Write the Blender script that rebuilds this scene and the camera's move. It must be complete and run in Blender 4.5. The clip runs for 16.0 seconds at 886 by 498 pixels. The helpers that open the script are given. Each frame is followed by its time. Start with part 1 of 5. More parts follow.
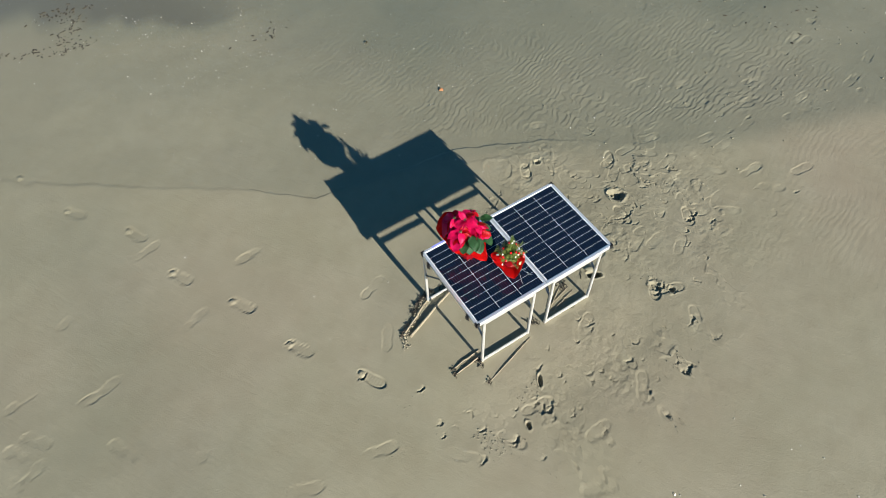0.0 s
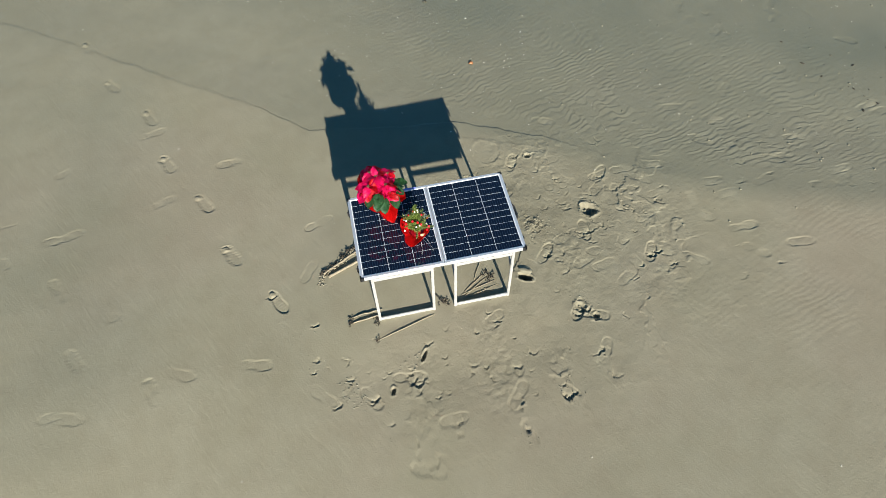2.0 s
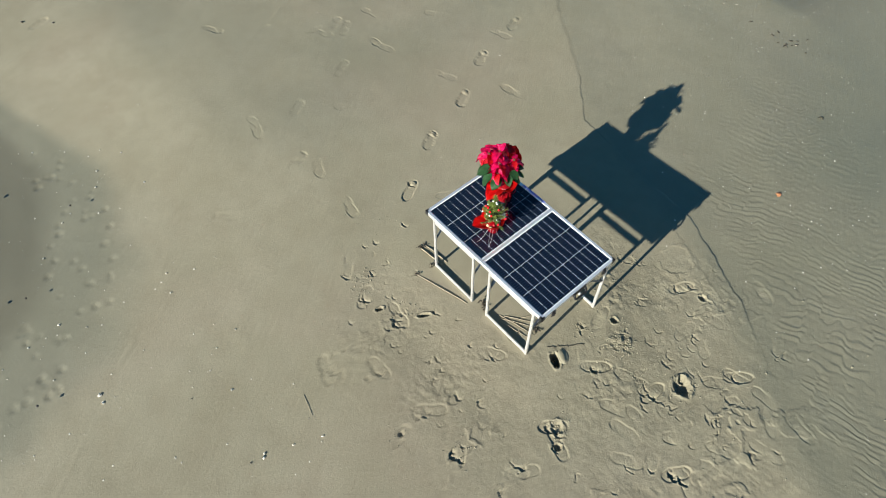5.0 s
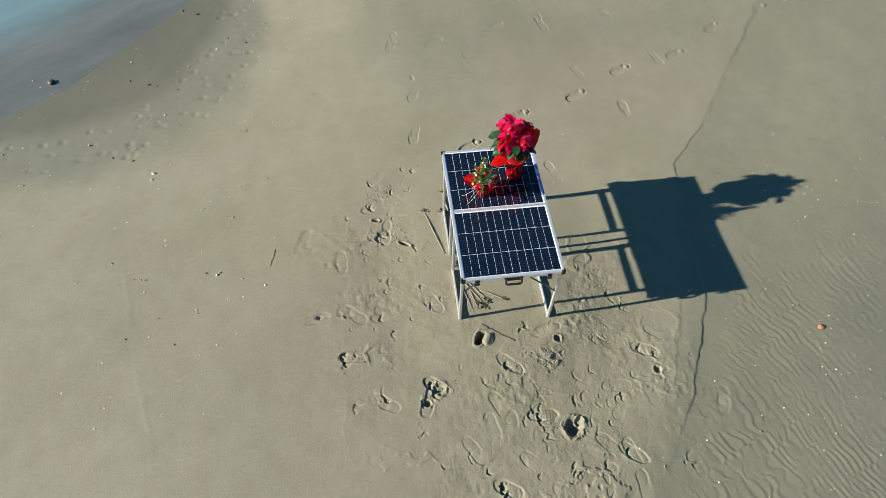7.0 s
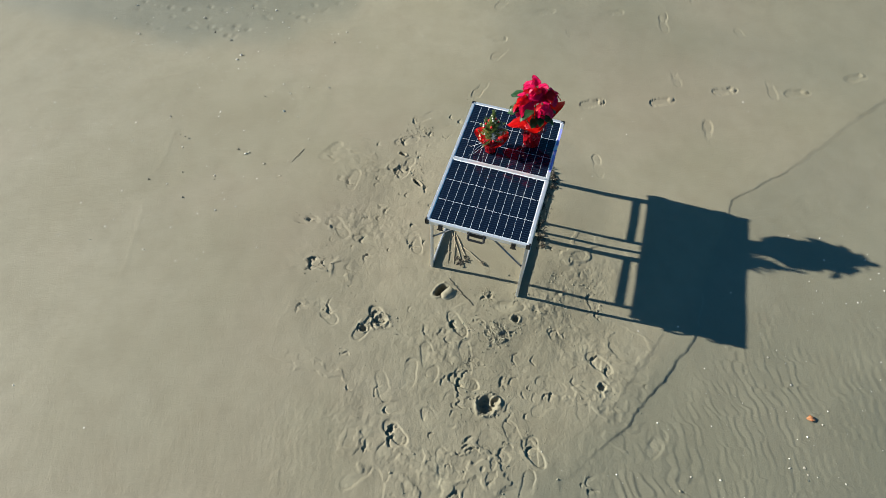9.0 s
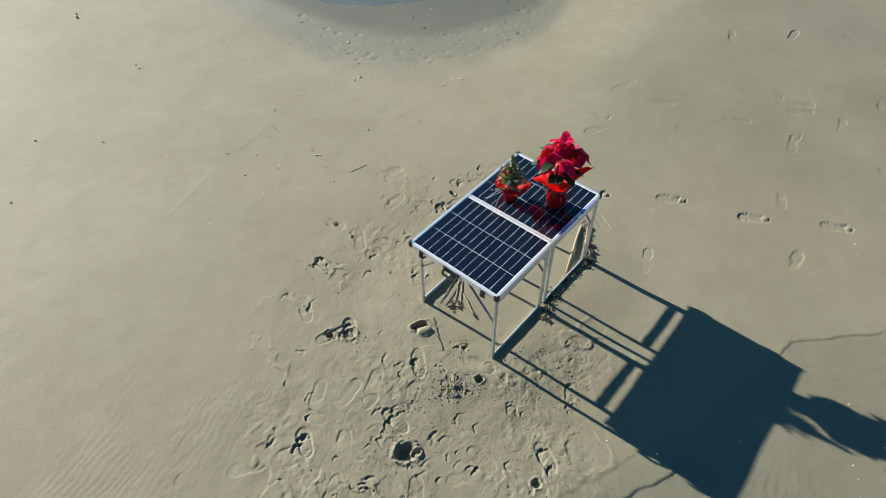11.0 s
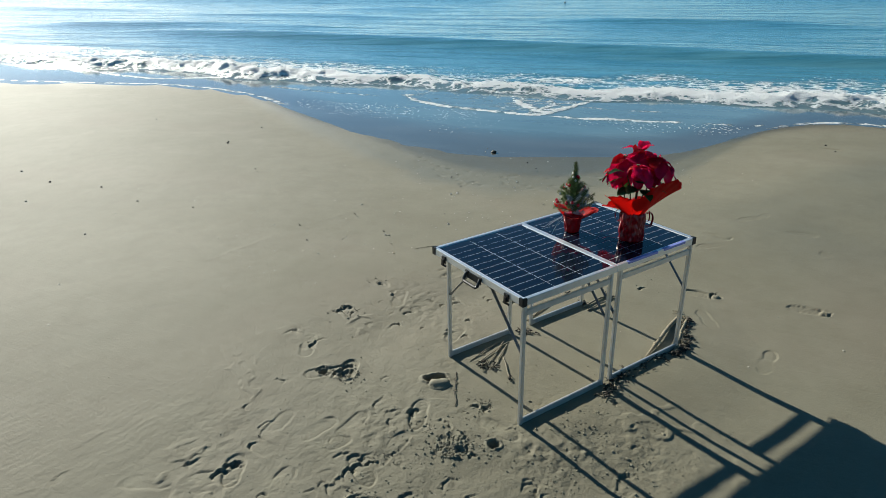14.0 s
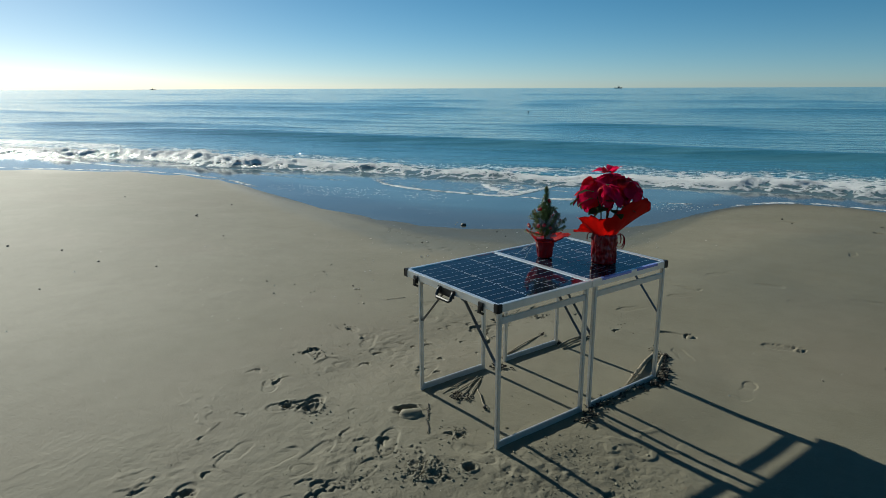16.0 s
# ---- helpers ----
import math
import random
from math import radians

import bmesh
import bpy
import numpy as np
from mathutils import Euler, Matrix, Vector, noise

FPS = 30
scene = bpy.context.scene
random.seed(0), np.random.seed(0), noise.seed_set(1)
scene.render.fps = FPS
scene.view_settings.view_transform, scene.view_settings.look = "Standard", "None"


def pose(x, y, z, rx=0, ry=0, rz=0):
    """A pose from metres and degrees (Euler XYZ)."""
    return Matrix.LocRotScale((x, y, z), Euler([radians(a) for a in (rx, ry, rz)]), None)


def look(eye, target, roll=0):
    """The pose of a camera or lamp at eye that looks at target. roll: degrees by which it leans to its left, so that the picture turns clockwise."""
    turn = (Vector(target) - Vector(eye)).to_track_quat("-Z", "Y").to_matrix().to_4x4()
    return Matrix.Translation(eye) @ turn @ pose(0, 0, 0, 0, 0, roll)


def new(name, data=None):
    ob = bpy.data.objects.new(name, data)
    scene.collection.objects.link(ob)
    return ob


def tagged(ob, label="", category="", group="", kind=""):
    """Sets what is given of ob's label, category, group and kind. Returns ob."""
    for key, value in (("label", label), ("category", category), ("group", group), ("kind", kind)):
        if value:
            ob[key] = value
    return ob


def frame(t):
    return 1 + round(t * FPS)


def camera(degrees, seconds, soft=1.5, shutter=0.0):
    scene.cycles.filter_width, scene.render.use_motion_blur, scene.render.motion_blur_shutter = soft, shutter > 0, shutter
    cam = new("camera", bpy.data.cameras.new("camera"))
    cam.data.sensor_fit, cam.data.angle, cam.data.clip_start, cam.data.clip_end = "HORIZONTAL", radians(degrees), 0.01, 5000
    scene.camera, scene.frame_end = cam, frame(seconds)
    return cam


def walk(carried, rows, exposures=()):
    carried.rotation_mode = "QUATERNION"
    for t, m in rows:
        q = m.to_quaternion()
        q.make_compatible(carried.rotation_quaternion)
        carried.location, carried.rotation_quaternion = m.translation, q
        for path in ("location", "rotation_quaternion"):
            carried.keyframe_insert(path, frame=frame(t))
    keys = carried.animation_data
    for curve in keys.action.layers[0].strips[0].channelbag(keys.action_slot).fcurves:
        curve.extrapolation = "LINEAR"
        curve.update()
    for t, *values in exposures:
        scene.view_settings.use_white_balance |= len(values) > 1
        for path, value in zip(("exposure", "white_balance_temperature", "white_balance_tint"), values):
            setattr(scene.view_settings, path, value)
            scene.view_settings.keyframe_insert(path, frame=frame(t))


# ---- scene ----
cam = camera(69.8, 16.0, soft=0.5)
PATH = [
    (0, (-1.805, -2.012, 4.588), (-1.231, -1.034, 2.941), -2.7),
    (0.5, (-1.522, -2.191, 4.59), (-0.986, -1.199, 2.938), -1.8),
    (1, (-1.174, -2.393, 4.59), (-0.708, -1.373, 2.934), -1.7),
    (1.5, (-0.82, -2.585, 4.575), (-0.46, -1.54, 2.909), -1.6),
    (2, (-0.461, -2.731, 4.559), (-0.255, -1.654, 2.887), -1.6),
    (2.5, (-0.087, -2.826, 4.535), (-0.135, -1.719, 2.87), -1.9),
    (3, (0.266, -2.843, 4.503), (-0.068, -1.775, 2.846), -1.8),
    (3.5, (0.636, -2.754, 4.496), (0.021, -1.812, 2.843), -2.4),
    (4, (0.985, -2.619, 4.493), (0.207, -1.805, 2.84), -2.3),
    (4.5, (1.357, -2.397, 4.48), (0.497, -1.668, 2.828), -2.2),
    (5, (1.716, -2.127, 4.479), (0.847, -1.414, 2.825), -1.5),
    (5.2, (1.869, -2.006, 4.456), (1.001, -1.292, 2.801), -1.2),
    (7.3, (2.935, -0.59, 4.421), (1.807, -0.545, 2.77), 1.0),
    (7.5, (2.971, -0.438, 4.394), (1.847, -0.446, 2.739), 0.9),
    (8, (3.038, -0.124, 4.292), (1.926, -0.209, 2.632), 1.3),
    (8.5, (3.056, 0.174, 4.225), (1.966, 0.006, 2.556), 1.5),
    (9, (3.044, 0.446, 4.184), (1.968, 0.14, 2.526), 1.4),
    (9.2, (3.028, 0.545, 4.172), (1.962, 0.174, 2.522), 1.2),
    (11.3, (2.476, 1.866, 3.669), (1.464, 0.921, 2.226), -1.2),
    (11.5, (2.395, 1.997, 3.587), (1.375, 1.017, 2.173), -1.3),
    (12, (2.234, 2.211, 3.374), (1.194, 1.129, 2.052), -0.8),
    (12.5, (2.187, 2.302, 3.160), (1.153, 1.083, 1.958), -0.9),
    (13, (2.200, 2.285, 2.834), (1.191, 0.937, 1.755), -1.0),
    (13.5, (2.228, 2.253, 2.407), (1.227, 0.804, 1.460), -1.0),
    (14, (2.259, 2.220, 2.054), (1.248, 0.691, 1.253), -1.1),
    (14.5, (2.290, 2.170, 1.963), (1.231, 0.595, 1.333), -0.6),
    (15, (2.290, 2.178, 1.972), (1.214, 0.576, 1.443), -0.6),
    (15.5, (2.301, 2.236, 1.850), (1.189, 0.647, 1.364), -0.3),
    (16, (2.325, 2.279, 1.624), (1.171, 0.721, 1.133), -0.2),
]
walk(cam, [(t, look(eye, target, roll)) for t, eye, target, roll in PATH], [(0.0, 1.38, 6350, 7.2), (4.0, 1.38, 6350, 6.5), (9.0, 1.43, 6350, 6.5), (12.0, 1.30, 6370, 5.5), (13.5, 0.94, 6350, 3.8), (14.2, 0.66, 6250, 3), (15.0, 0.30, 6200, 1.6), (16.0, 0.19, 6200, 1.6)])

# ---- light: low winter sun over the sea, clear sky ----
SUN_DIR = Vector((0.07, -1.0, 0.44)).normalized()
world = bpy.data.worlds.new("clear_sky")
scene.world = world
world.use_nodes = True
wn = world.node_tree
sky = wn.nodes.new("ShaderNodeTexSky")
sky.sky_type, sky.sun_disc = "NISHITA", False
sky.sun_elevation, sky.sun_rotation = math.asin(SUN_DIR.z), radians(180 - 4)
sky.air_density, sky.dust_density, sky.ozone_density = 0.5, 0.22, 2.2
hue = wn.nodes.new("ShaderNodeHueSaturation")
hue.inputs["Saturation"].default_value = 1.25
hue.inputs["Hue"].default_value = 0.482
wn.links.new(sky.outputs[0], hue.inputs["Color"])
wn.links.new(hue.outputs[0], wn.nodes["Background"].inputs[0])
wn.nodes["Background"].inputs[1].default_value = 0.062
sun_data = bpy.data.lights.new("sun", "SUN")
sun_data.energy, sun_data.angle, sun_data.color = 5.0, radians(0.5), (1.0, 0.93, 0.82)
sun = new("sun", sun_data)
sun.matrix_world = look(SUN_DIR * 50, (0, 0, 0))


# ---- materials ----
class Nodes:
    """Short hand for building a node material."""

    def __init__(self, name):
        self.mat = bpy.data.materials.new(name)
        self.mat.use_nodes = True
        self.tree = self.mat.node_tree
        self.bsdf = self.tree.nodes["Principled BSDF"]
        self.out = self.tree.nodes["Material Output"]

    def add(self, kind, **props):
        node = self.tree.nodes.new(kind)
        for key, value in props.items():
            setattr(node, key, value)
        return node

    def link(self, a, b):
        self.tree.links.new(a, b)

    def coords(self, which="Object"):
        return self.add("ShaderNodeTexCoord").outputs[which]

    def noise(self, vec, scale, detail=4.0, rough=0.55, stretch=None):
        if stretch:
            mp = self.add("ShaderNodeMapping", vector_type="TEXTURE")
            mp.inputs["Scale"].default_value = tuple(1 / v for v in stretch[:3])
            if len(stretch) > 3:
                mp.inputs["Rotation"].default_value = (0, 0, stretch[3])
            self.link(vec, mp.inputs["Vector"])
            vec = mp.outputs[0]
        n = self.add("ShaderNodeTexNoise")
        n.inputs["Scale"].default_value, n.inputs["Detail"].default_value, n.inputs["Roughness"].default_value = scale, detail, rough
        self.link(vec, n.inputs["Vector"])
        return n.outputs["Fac"]

    def ramp(self, fac, *stops):
        r = self.add("ShaderNodeValToRGB")
        while len(r.color_ramp.elements) < len(stops):
            r.color_ramp.elements.new(0.5)
        for e, (p, c) in zip(r.color_ramp.elements, stops):
            e.position = p
            e.color = (*c, 1) if isinstance(c, tuple) else (c, c, c, 1)
        self.link(fac, r.inputs[0])
        return r.outputs[0]

    def mix(self, fac, a, b, mode="MIX"):
        m = self.add("ShaderNodeMix", data_type="RGBA", blend_type=mode)
        for sock, v in ((m.inputs[0], fac), (m.inputs[6], a), (m.inputs[7], b)):
            if isinstance(v, (int, float)):
                sock.default_value = v if sock.type == "VALUE" else (v, v, v, 1)
            elif isinstance(v, tuple):
                sock.default_value = (*v, 1)
            else:
                self.link(v, sock)
        return m.outputs[2]

    def math(self, op, a, b=0.0, clamp=False):
        m = self.add("ShaderNodeMath", operation=op, use_clamp=clamp)
        for sock, v in zip(m.inputs, (a, b)):
            if isinstance(v, (int, float)):
                sock.default_value = v
            else:
                self.link(v, sock)
        return m.outputs[0]

    def attr(self, name):
        return self.add("ShaderNodeAttribute", attribute_name=name).outputs["Fac"]

    def bump(self, height, strength=0.5, distance=0.005, normal=None):
        b = self.add("ShaderNodeBump")
        b.inputs["Strength"].default_value, b.inputs["Distance"].default_value = strength, distance
        self.link(height, b.inputs["Height"])
        if normal is not None:
            self.link(normal, b.inputs["Normal"])
        self.link(b.outputs[0], self.bsdf.inputs["Normal"])
        return b.outputs[0]

    def set(self, **inputs):
        for key, v in inputs.items():
            sock = self.bsdf.inputs[key.replace("_", " ")]
            if isinstance(v, tuple):
                sock.default_value = (*v, 1)
            elif isinstance(v, (int, float)):
                sock.default_value = v
            else:
                self.link(v, sock)
        return self


def plain(name, colour, rough=0.5, metal=0.0, vary=0.25, scale=40.0, bump=0.0, coat=0.0):
    """A surface of one colour with fine mottling."""
    n = Nodes(name)
    c = n.coords()
    f = n.noise(c, scale)
    dark = tuple(v * (1 - vary) for v in colour)
    light = tuple(min(1.0, v * (1 + vary * 0.6)) for v in colour)
    n.set(Base_Color=n.ramp(f, (0.3, dark), (0.7, light)), Metallic=metal, Coat_Weight=coat)
    n.set(Roughness=n.ramp(n.noise(c, scale * 0.4), (0.3, rough * 0.85), (0.7, min(1, rough * 1.15))))
    if bump:
        n.bump(f, bump, 0.002)
    return n.mat


def sheet(name, colour, glow, rough=0.4, share=0.4, scale=30.0, coat=0.0):
    """Thin leaf or wrapping film that lets some sunlight through."""
    n = Nodes(name)
    c = n.coords()
    f = n.noise(c, scale)
    col = n.ramp(f, (0.25, tuple(v * 0.72 for v in colour)), (0.75, tuple(min(1, v * 1.2) for v in colour)))
    n.set(Base_Color=col, Roughness=rough, Coat_Weight=coat)
    n.bump(f, 0.25, 0.003)
    tr = n.add("ShaderNodeBsdfTranslucent")
    tr.inputs["Color"].default_value = (*glow, 1)
    mx = n.add("ShaderNodeMixShader")
    mx.inputs[0].default_value = share
    n.link(n.bsdf.outputs[0], mx.inputs[1])
    n.link(tr.outputs[0], mx.inputs[2])
    n.link(mx.outputs[0], n.out.inputs[0])
    return n.mat


def make_sand():
    n = Nodes("sand")
    c = n.coords()
    wet, damp = n.attr("wet"), n.attr("damp")
    grain = n.noise(c, 260, 3, 0.8)
    trod = n.attr("trod")
    patch = n.noise(c, 0.9, 5, 0.6)
    blot = n.noise(c, 5.5, 4, 0.6)
    col = n.ramp(patch, (0.3, (0.198, 0.180, 0.121)), (0.7, (0.240, 0.221, 0.158)))
    col = n.mix(n.ramp(blot, (0.42, 0.0), (0.72, 0.45)), col, (0.180, 0.156, 0.104))
    col = n.mix(n.ramp(n.noise(c, 0.42, 3, 0.5), (0.5, 0.0), (0.75, 0.5)), col, (0.208, 0.166, 0.119))
    col = n.mix(n.math("MULTIPLY", trod, n.ramp(n.noise(c, 9, 5, 0.65), (0.35, 0.35), (0.65, 0.80))), col, (0.158, 0.143, 0.096))
    col = n.mix(n.math("MULTIPLY", damp, 0.85), col, (0.103, 0.107, 0.074))
    col = n.mix(wet, col, (0.088, 0.078, 0.050))
    col = n.mix(0.6, col, n.ramp(grain, (0.3, 0.50), (0.7, 1.14)), "MULTIPLY")
    col = n.mix(n.math("MULTIPLY", n.attr("pale"), 0.75), col, (0.262, 0.240, 0.165))
    specks = n.add("ShaderNodeTexVoronoi", feature="F1")
    specks.inputs["Scale"].default_value = 38
    n.link(c, specks.inputs["Vector"])
    dot = n.math("LESS_THAN", specks.outputs["Distance"], 0.075)
    rare = n.math("GREATER_THAN", n.noise(c, 7, 2), 0.60)
    col = n.mix(n.math("MULTIPLY", n.math("MULTIPLY", dot, rare), 0.6), col, (0.55, 0.52, 0.45))
    rough = n.math("SUBTRACT", 0.80, n.math("MULTIPLY", damp, 0.28))
    rough = n.math("SUBTRACT", rough, n.math("MULTIPLY", wet, 0.38), True)
    n.set(Base_Color=col, Roughness=rough, Diffuse_Roughness=0.05, Specular_IOR_Level=n.math("ADD", n.math("ADD", 0.36, n.math("MULTIPLY", damp, 0.30)), n.math("MULTIPLY", wet, 0.10)))
    h = n.math("ADD", n.math("MULTIPLY", grain, 0.22), n.math("MULTIPLY", n.noise(c, 75, 6, 0.72), 0.9))
    ridge = n.math("ABSOLUTE", n.math("SUBTRACT", n.noise(c, 22, 5, 0.62), 0.5))
    h = n.math("ADD", h, n.math("MULTIPLY", n.math("MULTIPLY", ridge, trod), -3.2))
    h = n.math("ADD", h, n.math("MULTIPLY", n.noise(c, 30, 3, 0.6, (1.0, 0.16, 1.0, radians(30))), 0.7))
    n.bump(n.math("MULTIPLY", h, n.math("SUBTRACT", 1.0, n.math("MULTIPLY", wet, 0.75))), 0.5, 0.005)
    return n.mat


def make_sea():
    n = Nodes("sea_water")
    c = n.coords()
    foam, depth = n.attr("foam"), n.attr("depth")
    turn = n.add("ShaderNodeMapping", vector_type="TEXTURE")
    streak = n.noise(c, 1.3, 5, 0.6, (0.35, 1.3, 1.0, radians(126)))
    thin = n.ramp(streak, (0.35, (0.090, 0.090, 0.078)), (0.7, (0.135, 0.140, 0.126)))
    # streaked teal put into the sheet's colour for the sky it reflects
    sky_teal = n.ramp(streak, (0.35, (0.130, 0.190, 0.200)), (0.7, (0.185, 0.260, 0.270)))
    thin = n.mix(n.ramp(depth, (0.05, 0.0), (0.15, 1.0)), thin, sky_teal)
    deep = n.ramp(streak, (0.3, (0.045, 0.178, 0.235)), (0.7, (0.105, 0.280, 0.335)))
    col = n.mix(n.ramp(depth, (0.16, 0.0), (0.5, 1.0)), thin, deep)
    turn.inputs["Rotation"].default_value, turn.inputs["Scale"].default_value = (0, 0, radians(126)), (1.3, 1.0, 1.0)
    n.link(c, turn.inputs["Vector"])
    wob = n.add("ShaderNodeTexNoise")
    wob.inputs["Scale"].default_value, wob.inputs["Detail"].default_value = 2.2, 6.0
    n.link(turn.outputs[0], wob.inputs["Vector"])
    bent = n.mix(0.30, turn.outputs[0], wob.outputs["Color"])
    webs = []
    for scale, width in ((4.6, 3.4), (15.0, 3.0)):
        lace = n.add("ShaderNodeTexVoronoi", feature="DISTANCE_TO_EDGE")
        lace.inputs["Scale"].default_value = scale
        n.link(bent, lace.inputs["Vector"])
        webs.append(n.math("SUBTRACT", 1.0, n.math("MULTIPLY", lace.outputs["Distance"], width), True))
    blobs = n.noise(turn.outputs[0], 17.0, 8, 0.85)
    pattern = n.math("ADD", n.math("ADD", n.math("MULTIPLY", webs[0], 0.42), n.math("MULTIPLY", webs[1], 0.30)), n.math("MULTIPLY", n.math("SUBTRACT", blobs, 0.2), 0.62))
    thick = n.math("MULTIPLY", n.math("SUBTRACT", n.math("ADD", pattern, foam), 1.04), 4.5, True)
    thick = n.math("MULTIPLY", thick, n.math("MULTIPLY", foam, 6.0, True), True)
    bub = n.add("ShaderNodeTexVoronoi", feature="F1")
    bub.inputs["Scale"].default_value = 16
    n.link(c, bub.inputs["Vector"])
    keep = n.math("LESS_THAN", n.noise(c, 24, 1, 0.5), n.math("ADD", 0.31, n.math("MULTIPLY", n.attr("bubbles"), 0.22)))
    dots = n.math("MULTIPLY", n.math("MULTIPLY", n.math("LESS_THAN", bub.outputs["Distance"], 0.28), keep), n.math("GREATER_THAN", n.attr("bubbles"), 0.12))
    thick = n.math("MAXIMUM", thick, n.math("MULTIPLY", dots, 0.65))
    col = n.mix(thick, col, (0.90, 0.91, 0.91))
    n.set(Base_Color=col, Roughness=n.math("ADD", 0.09, n.math("MULTIPLY", thick, 0.6)), IOR=1.5, Specular_IOR_Level=0.9)
    chop = n.math("MULTIPLY", n.attr("chop"), 1.0)
    w1 = n.noise(c, 1.6, 5, 0.55, (0.42, 1.7, 1.0, radians(126)))
    w2 = n.noise(c, 0.35, 4, 0.5, (0.26, 1.8, 1.0, radians(126)))
    h = n.math("ADD", n.math("MULTIPLY", w1, 0.040), n.math("MULTIPLY", w2, 0.22))
    h = n.math("ADD", n.math("MULTIPLY", h, chop), n.math("MULTIPLY", n.math("MULTIPLY", n.noise(c, 16, 7, 0.8), thick), 0.15))
    n.bump(h, 0.8, 1.0)
    return n.mat


def make_cell():
    n = Nodes("solar_cell")
    sep = n.add("ShaderNodeSeparateXYZ")
    n.link(n.coords(), sep.inputs[0])
    wire = n.math("LESS_THAN", n.math("FRACT", n.math("MULTIPLY", n.math("ADD", sep.outputs[0], 1.0), 55.0)), 0.2)
    rnd = n.add("ShaderNodeObjectInfo").outputs["Random"]
    base = n.ramp(rnd, (0.0, (0.0026, 0.0056, 0.0145)), (1.0, (0.0031, 0.0064, 0.0165)))
    base = n.mix(wire, base, (0.012, 0.020, 0.034))
    dust = n.noise(n.add("ShaderNodeNewGeometry").outputs["Position"], 9, 6, 0.7)
    base = n.mix(n.ramp(dust, (0.55, 0.0), (0.85, 0.02)), base, (0.30, 0.27, 0.20))
    n.set(Base_Color=base, Roughness=n.ramp(dust, (0.3, 0.05), (0.8, 0.12)), Specular_IOR_Level=0.4)
    return n.mat


SAND, SEA, CELL = make_sand(), make_sea(), make_cell()
BACK = plain("backing_sheet", (0.72, 0.75, 0.78), 0.6, vary=0.1)
ALU = plain("anodised_aluminium", (0.86, 0.87, 0.88), 0.34, 0.75, 0.06, 14, 0.05)
TUBE = plain("coated_steel_tube", (0.68, 0.67, 0.65), 0.40, 0.7, 0.08, 25, 0.05)
STAY = plain("grey_steel_strip", (0.16, 0.16, 0.17), 0.45, 0.5, 0.2, 40)
BLACK = plain("black_plastic", (0.012, 0.012, 0.013), 0.42, vary=0.2, scale=60)
BRACT = sheet("magenta_bract", (0.66, 0.006, 0.150), (0.90, 0.012, 0.11), 0.45, 0.46)
BRACT_RED = sheet("crimson_bract", (0.50, 0.005, 0.020), (0.80, 0.010, 0.02), 0.45, 0.46)
LEAF = sheet("green_leaf", (0.030, 0.092, 0.032), (0.06, 0.16, 0.02), 0.42, 0.18)
PAPER = sheet("red_wrapping", (0.64, 0.005, 0.006), (0.80, 0.010, 0.006), 0.5, 0.38, 12, 0.0)
PAPER.node_tree.nodes["Principled BSDF"].inputs["Specular IOR Level"].default_value = 0.3
FILM = sheet("red_cellophane", (0.21, 0.003, 0.007), (0.6, 0.004, 0.004), 0.20, 0.18, 45, 0.3)
FILM.node_tree.nodes["Principled BSDF"].inputs["Specular IOR Level"].default_value = 0.36
STEM = plain("green_stem", (0.05, 0.09, 0.03), 0.6)
NEEDLE = plain("fir_needle", (0.120, 0.165, 0.030), 0.5, vary=0.5, scale=60)
FROST = plain("frosted_sprig", (0.46, 0.48, 0.48), 0.6, vary=0.3, scale=90)
BERRY = plain("red_bauble", (0.55, 0.006, 0.010), 0.15, vary=0.1, coat=0.6)
PEARL = plain("white_bauble", (0.80, 0.76, 0.66), 0.2, vary=0.1, coat=0.5)
SLICE = plain("dried_wood_slice", (0.42, 0.27, 0.14), 0.7, vary=0.35, scale=120)
RIBBON = plain("white_ribbon", (0.78, 0.76, 0.74), 0.5, vary=0.1)
RED_RIBBON = plain("red_ribbon", (0.36, 0.006, 0.018), 0.3, vary=0.1)
WOOD = plain("sun_bleached_driftwood", (0.235, 0.198, 0.135), 0.85, vary=0.45, scale=70, bump=0.5)
WRACK = plain("dark_sea_wrack", (0.035, 0.027, 0.017), 0.8, vary=0.5, scale=80, bump=0.5)
CLOD = plain("damp_sand_clod", (0.27, 0.235, 0.165), 0.85, vary=0.3, scale=130, bump=0.6)
SHELL = plain("white_shell", (0.74, 0.70, 0.62), 0.45, vary=0.2, scale=120, bump=0.2)
SHELL_OR = plain("orange_shell", (0.62, 0.30, 0.14), 0.45, vary=0.3, scale=120, bump=0.2)
STONE = plain("dark_pebble", (0.040, 0.034, 0.028), 0.6, vary=0.4, scale=90, bump=0.4)
BLUE_STRIP = plain("blue_strip", (0.24, 0.27, 0.66), 0.18, vary=0.15, scale=25, coat=0.4)
HULL = plain("boat_paint", (0.05, 0.06, 0.08), 0.6)


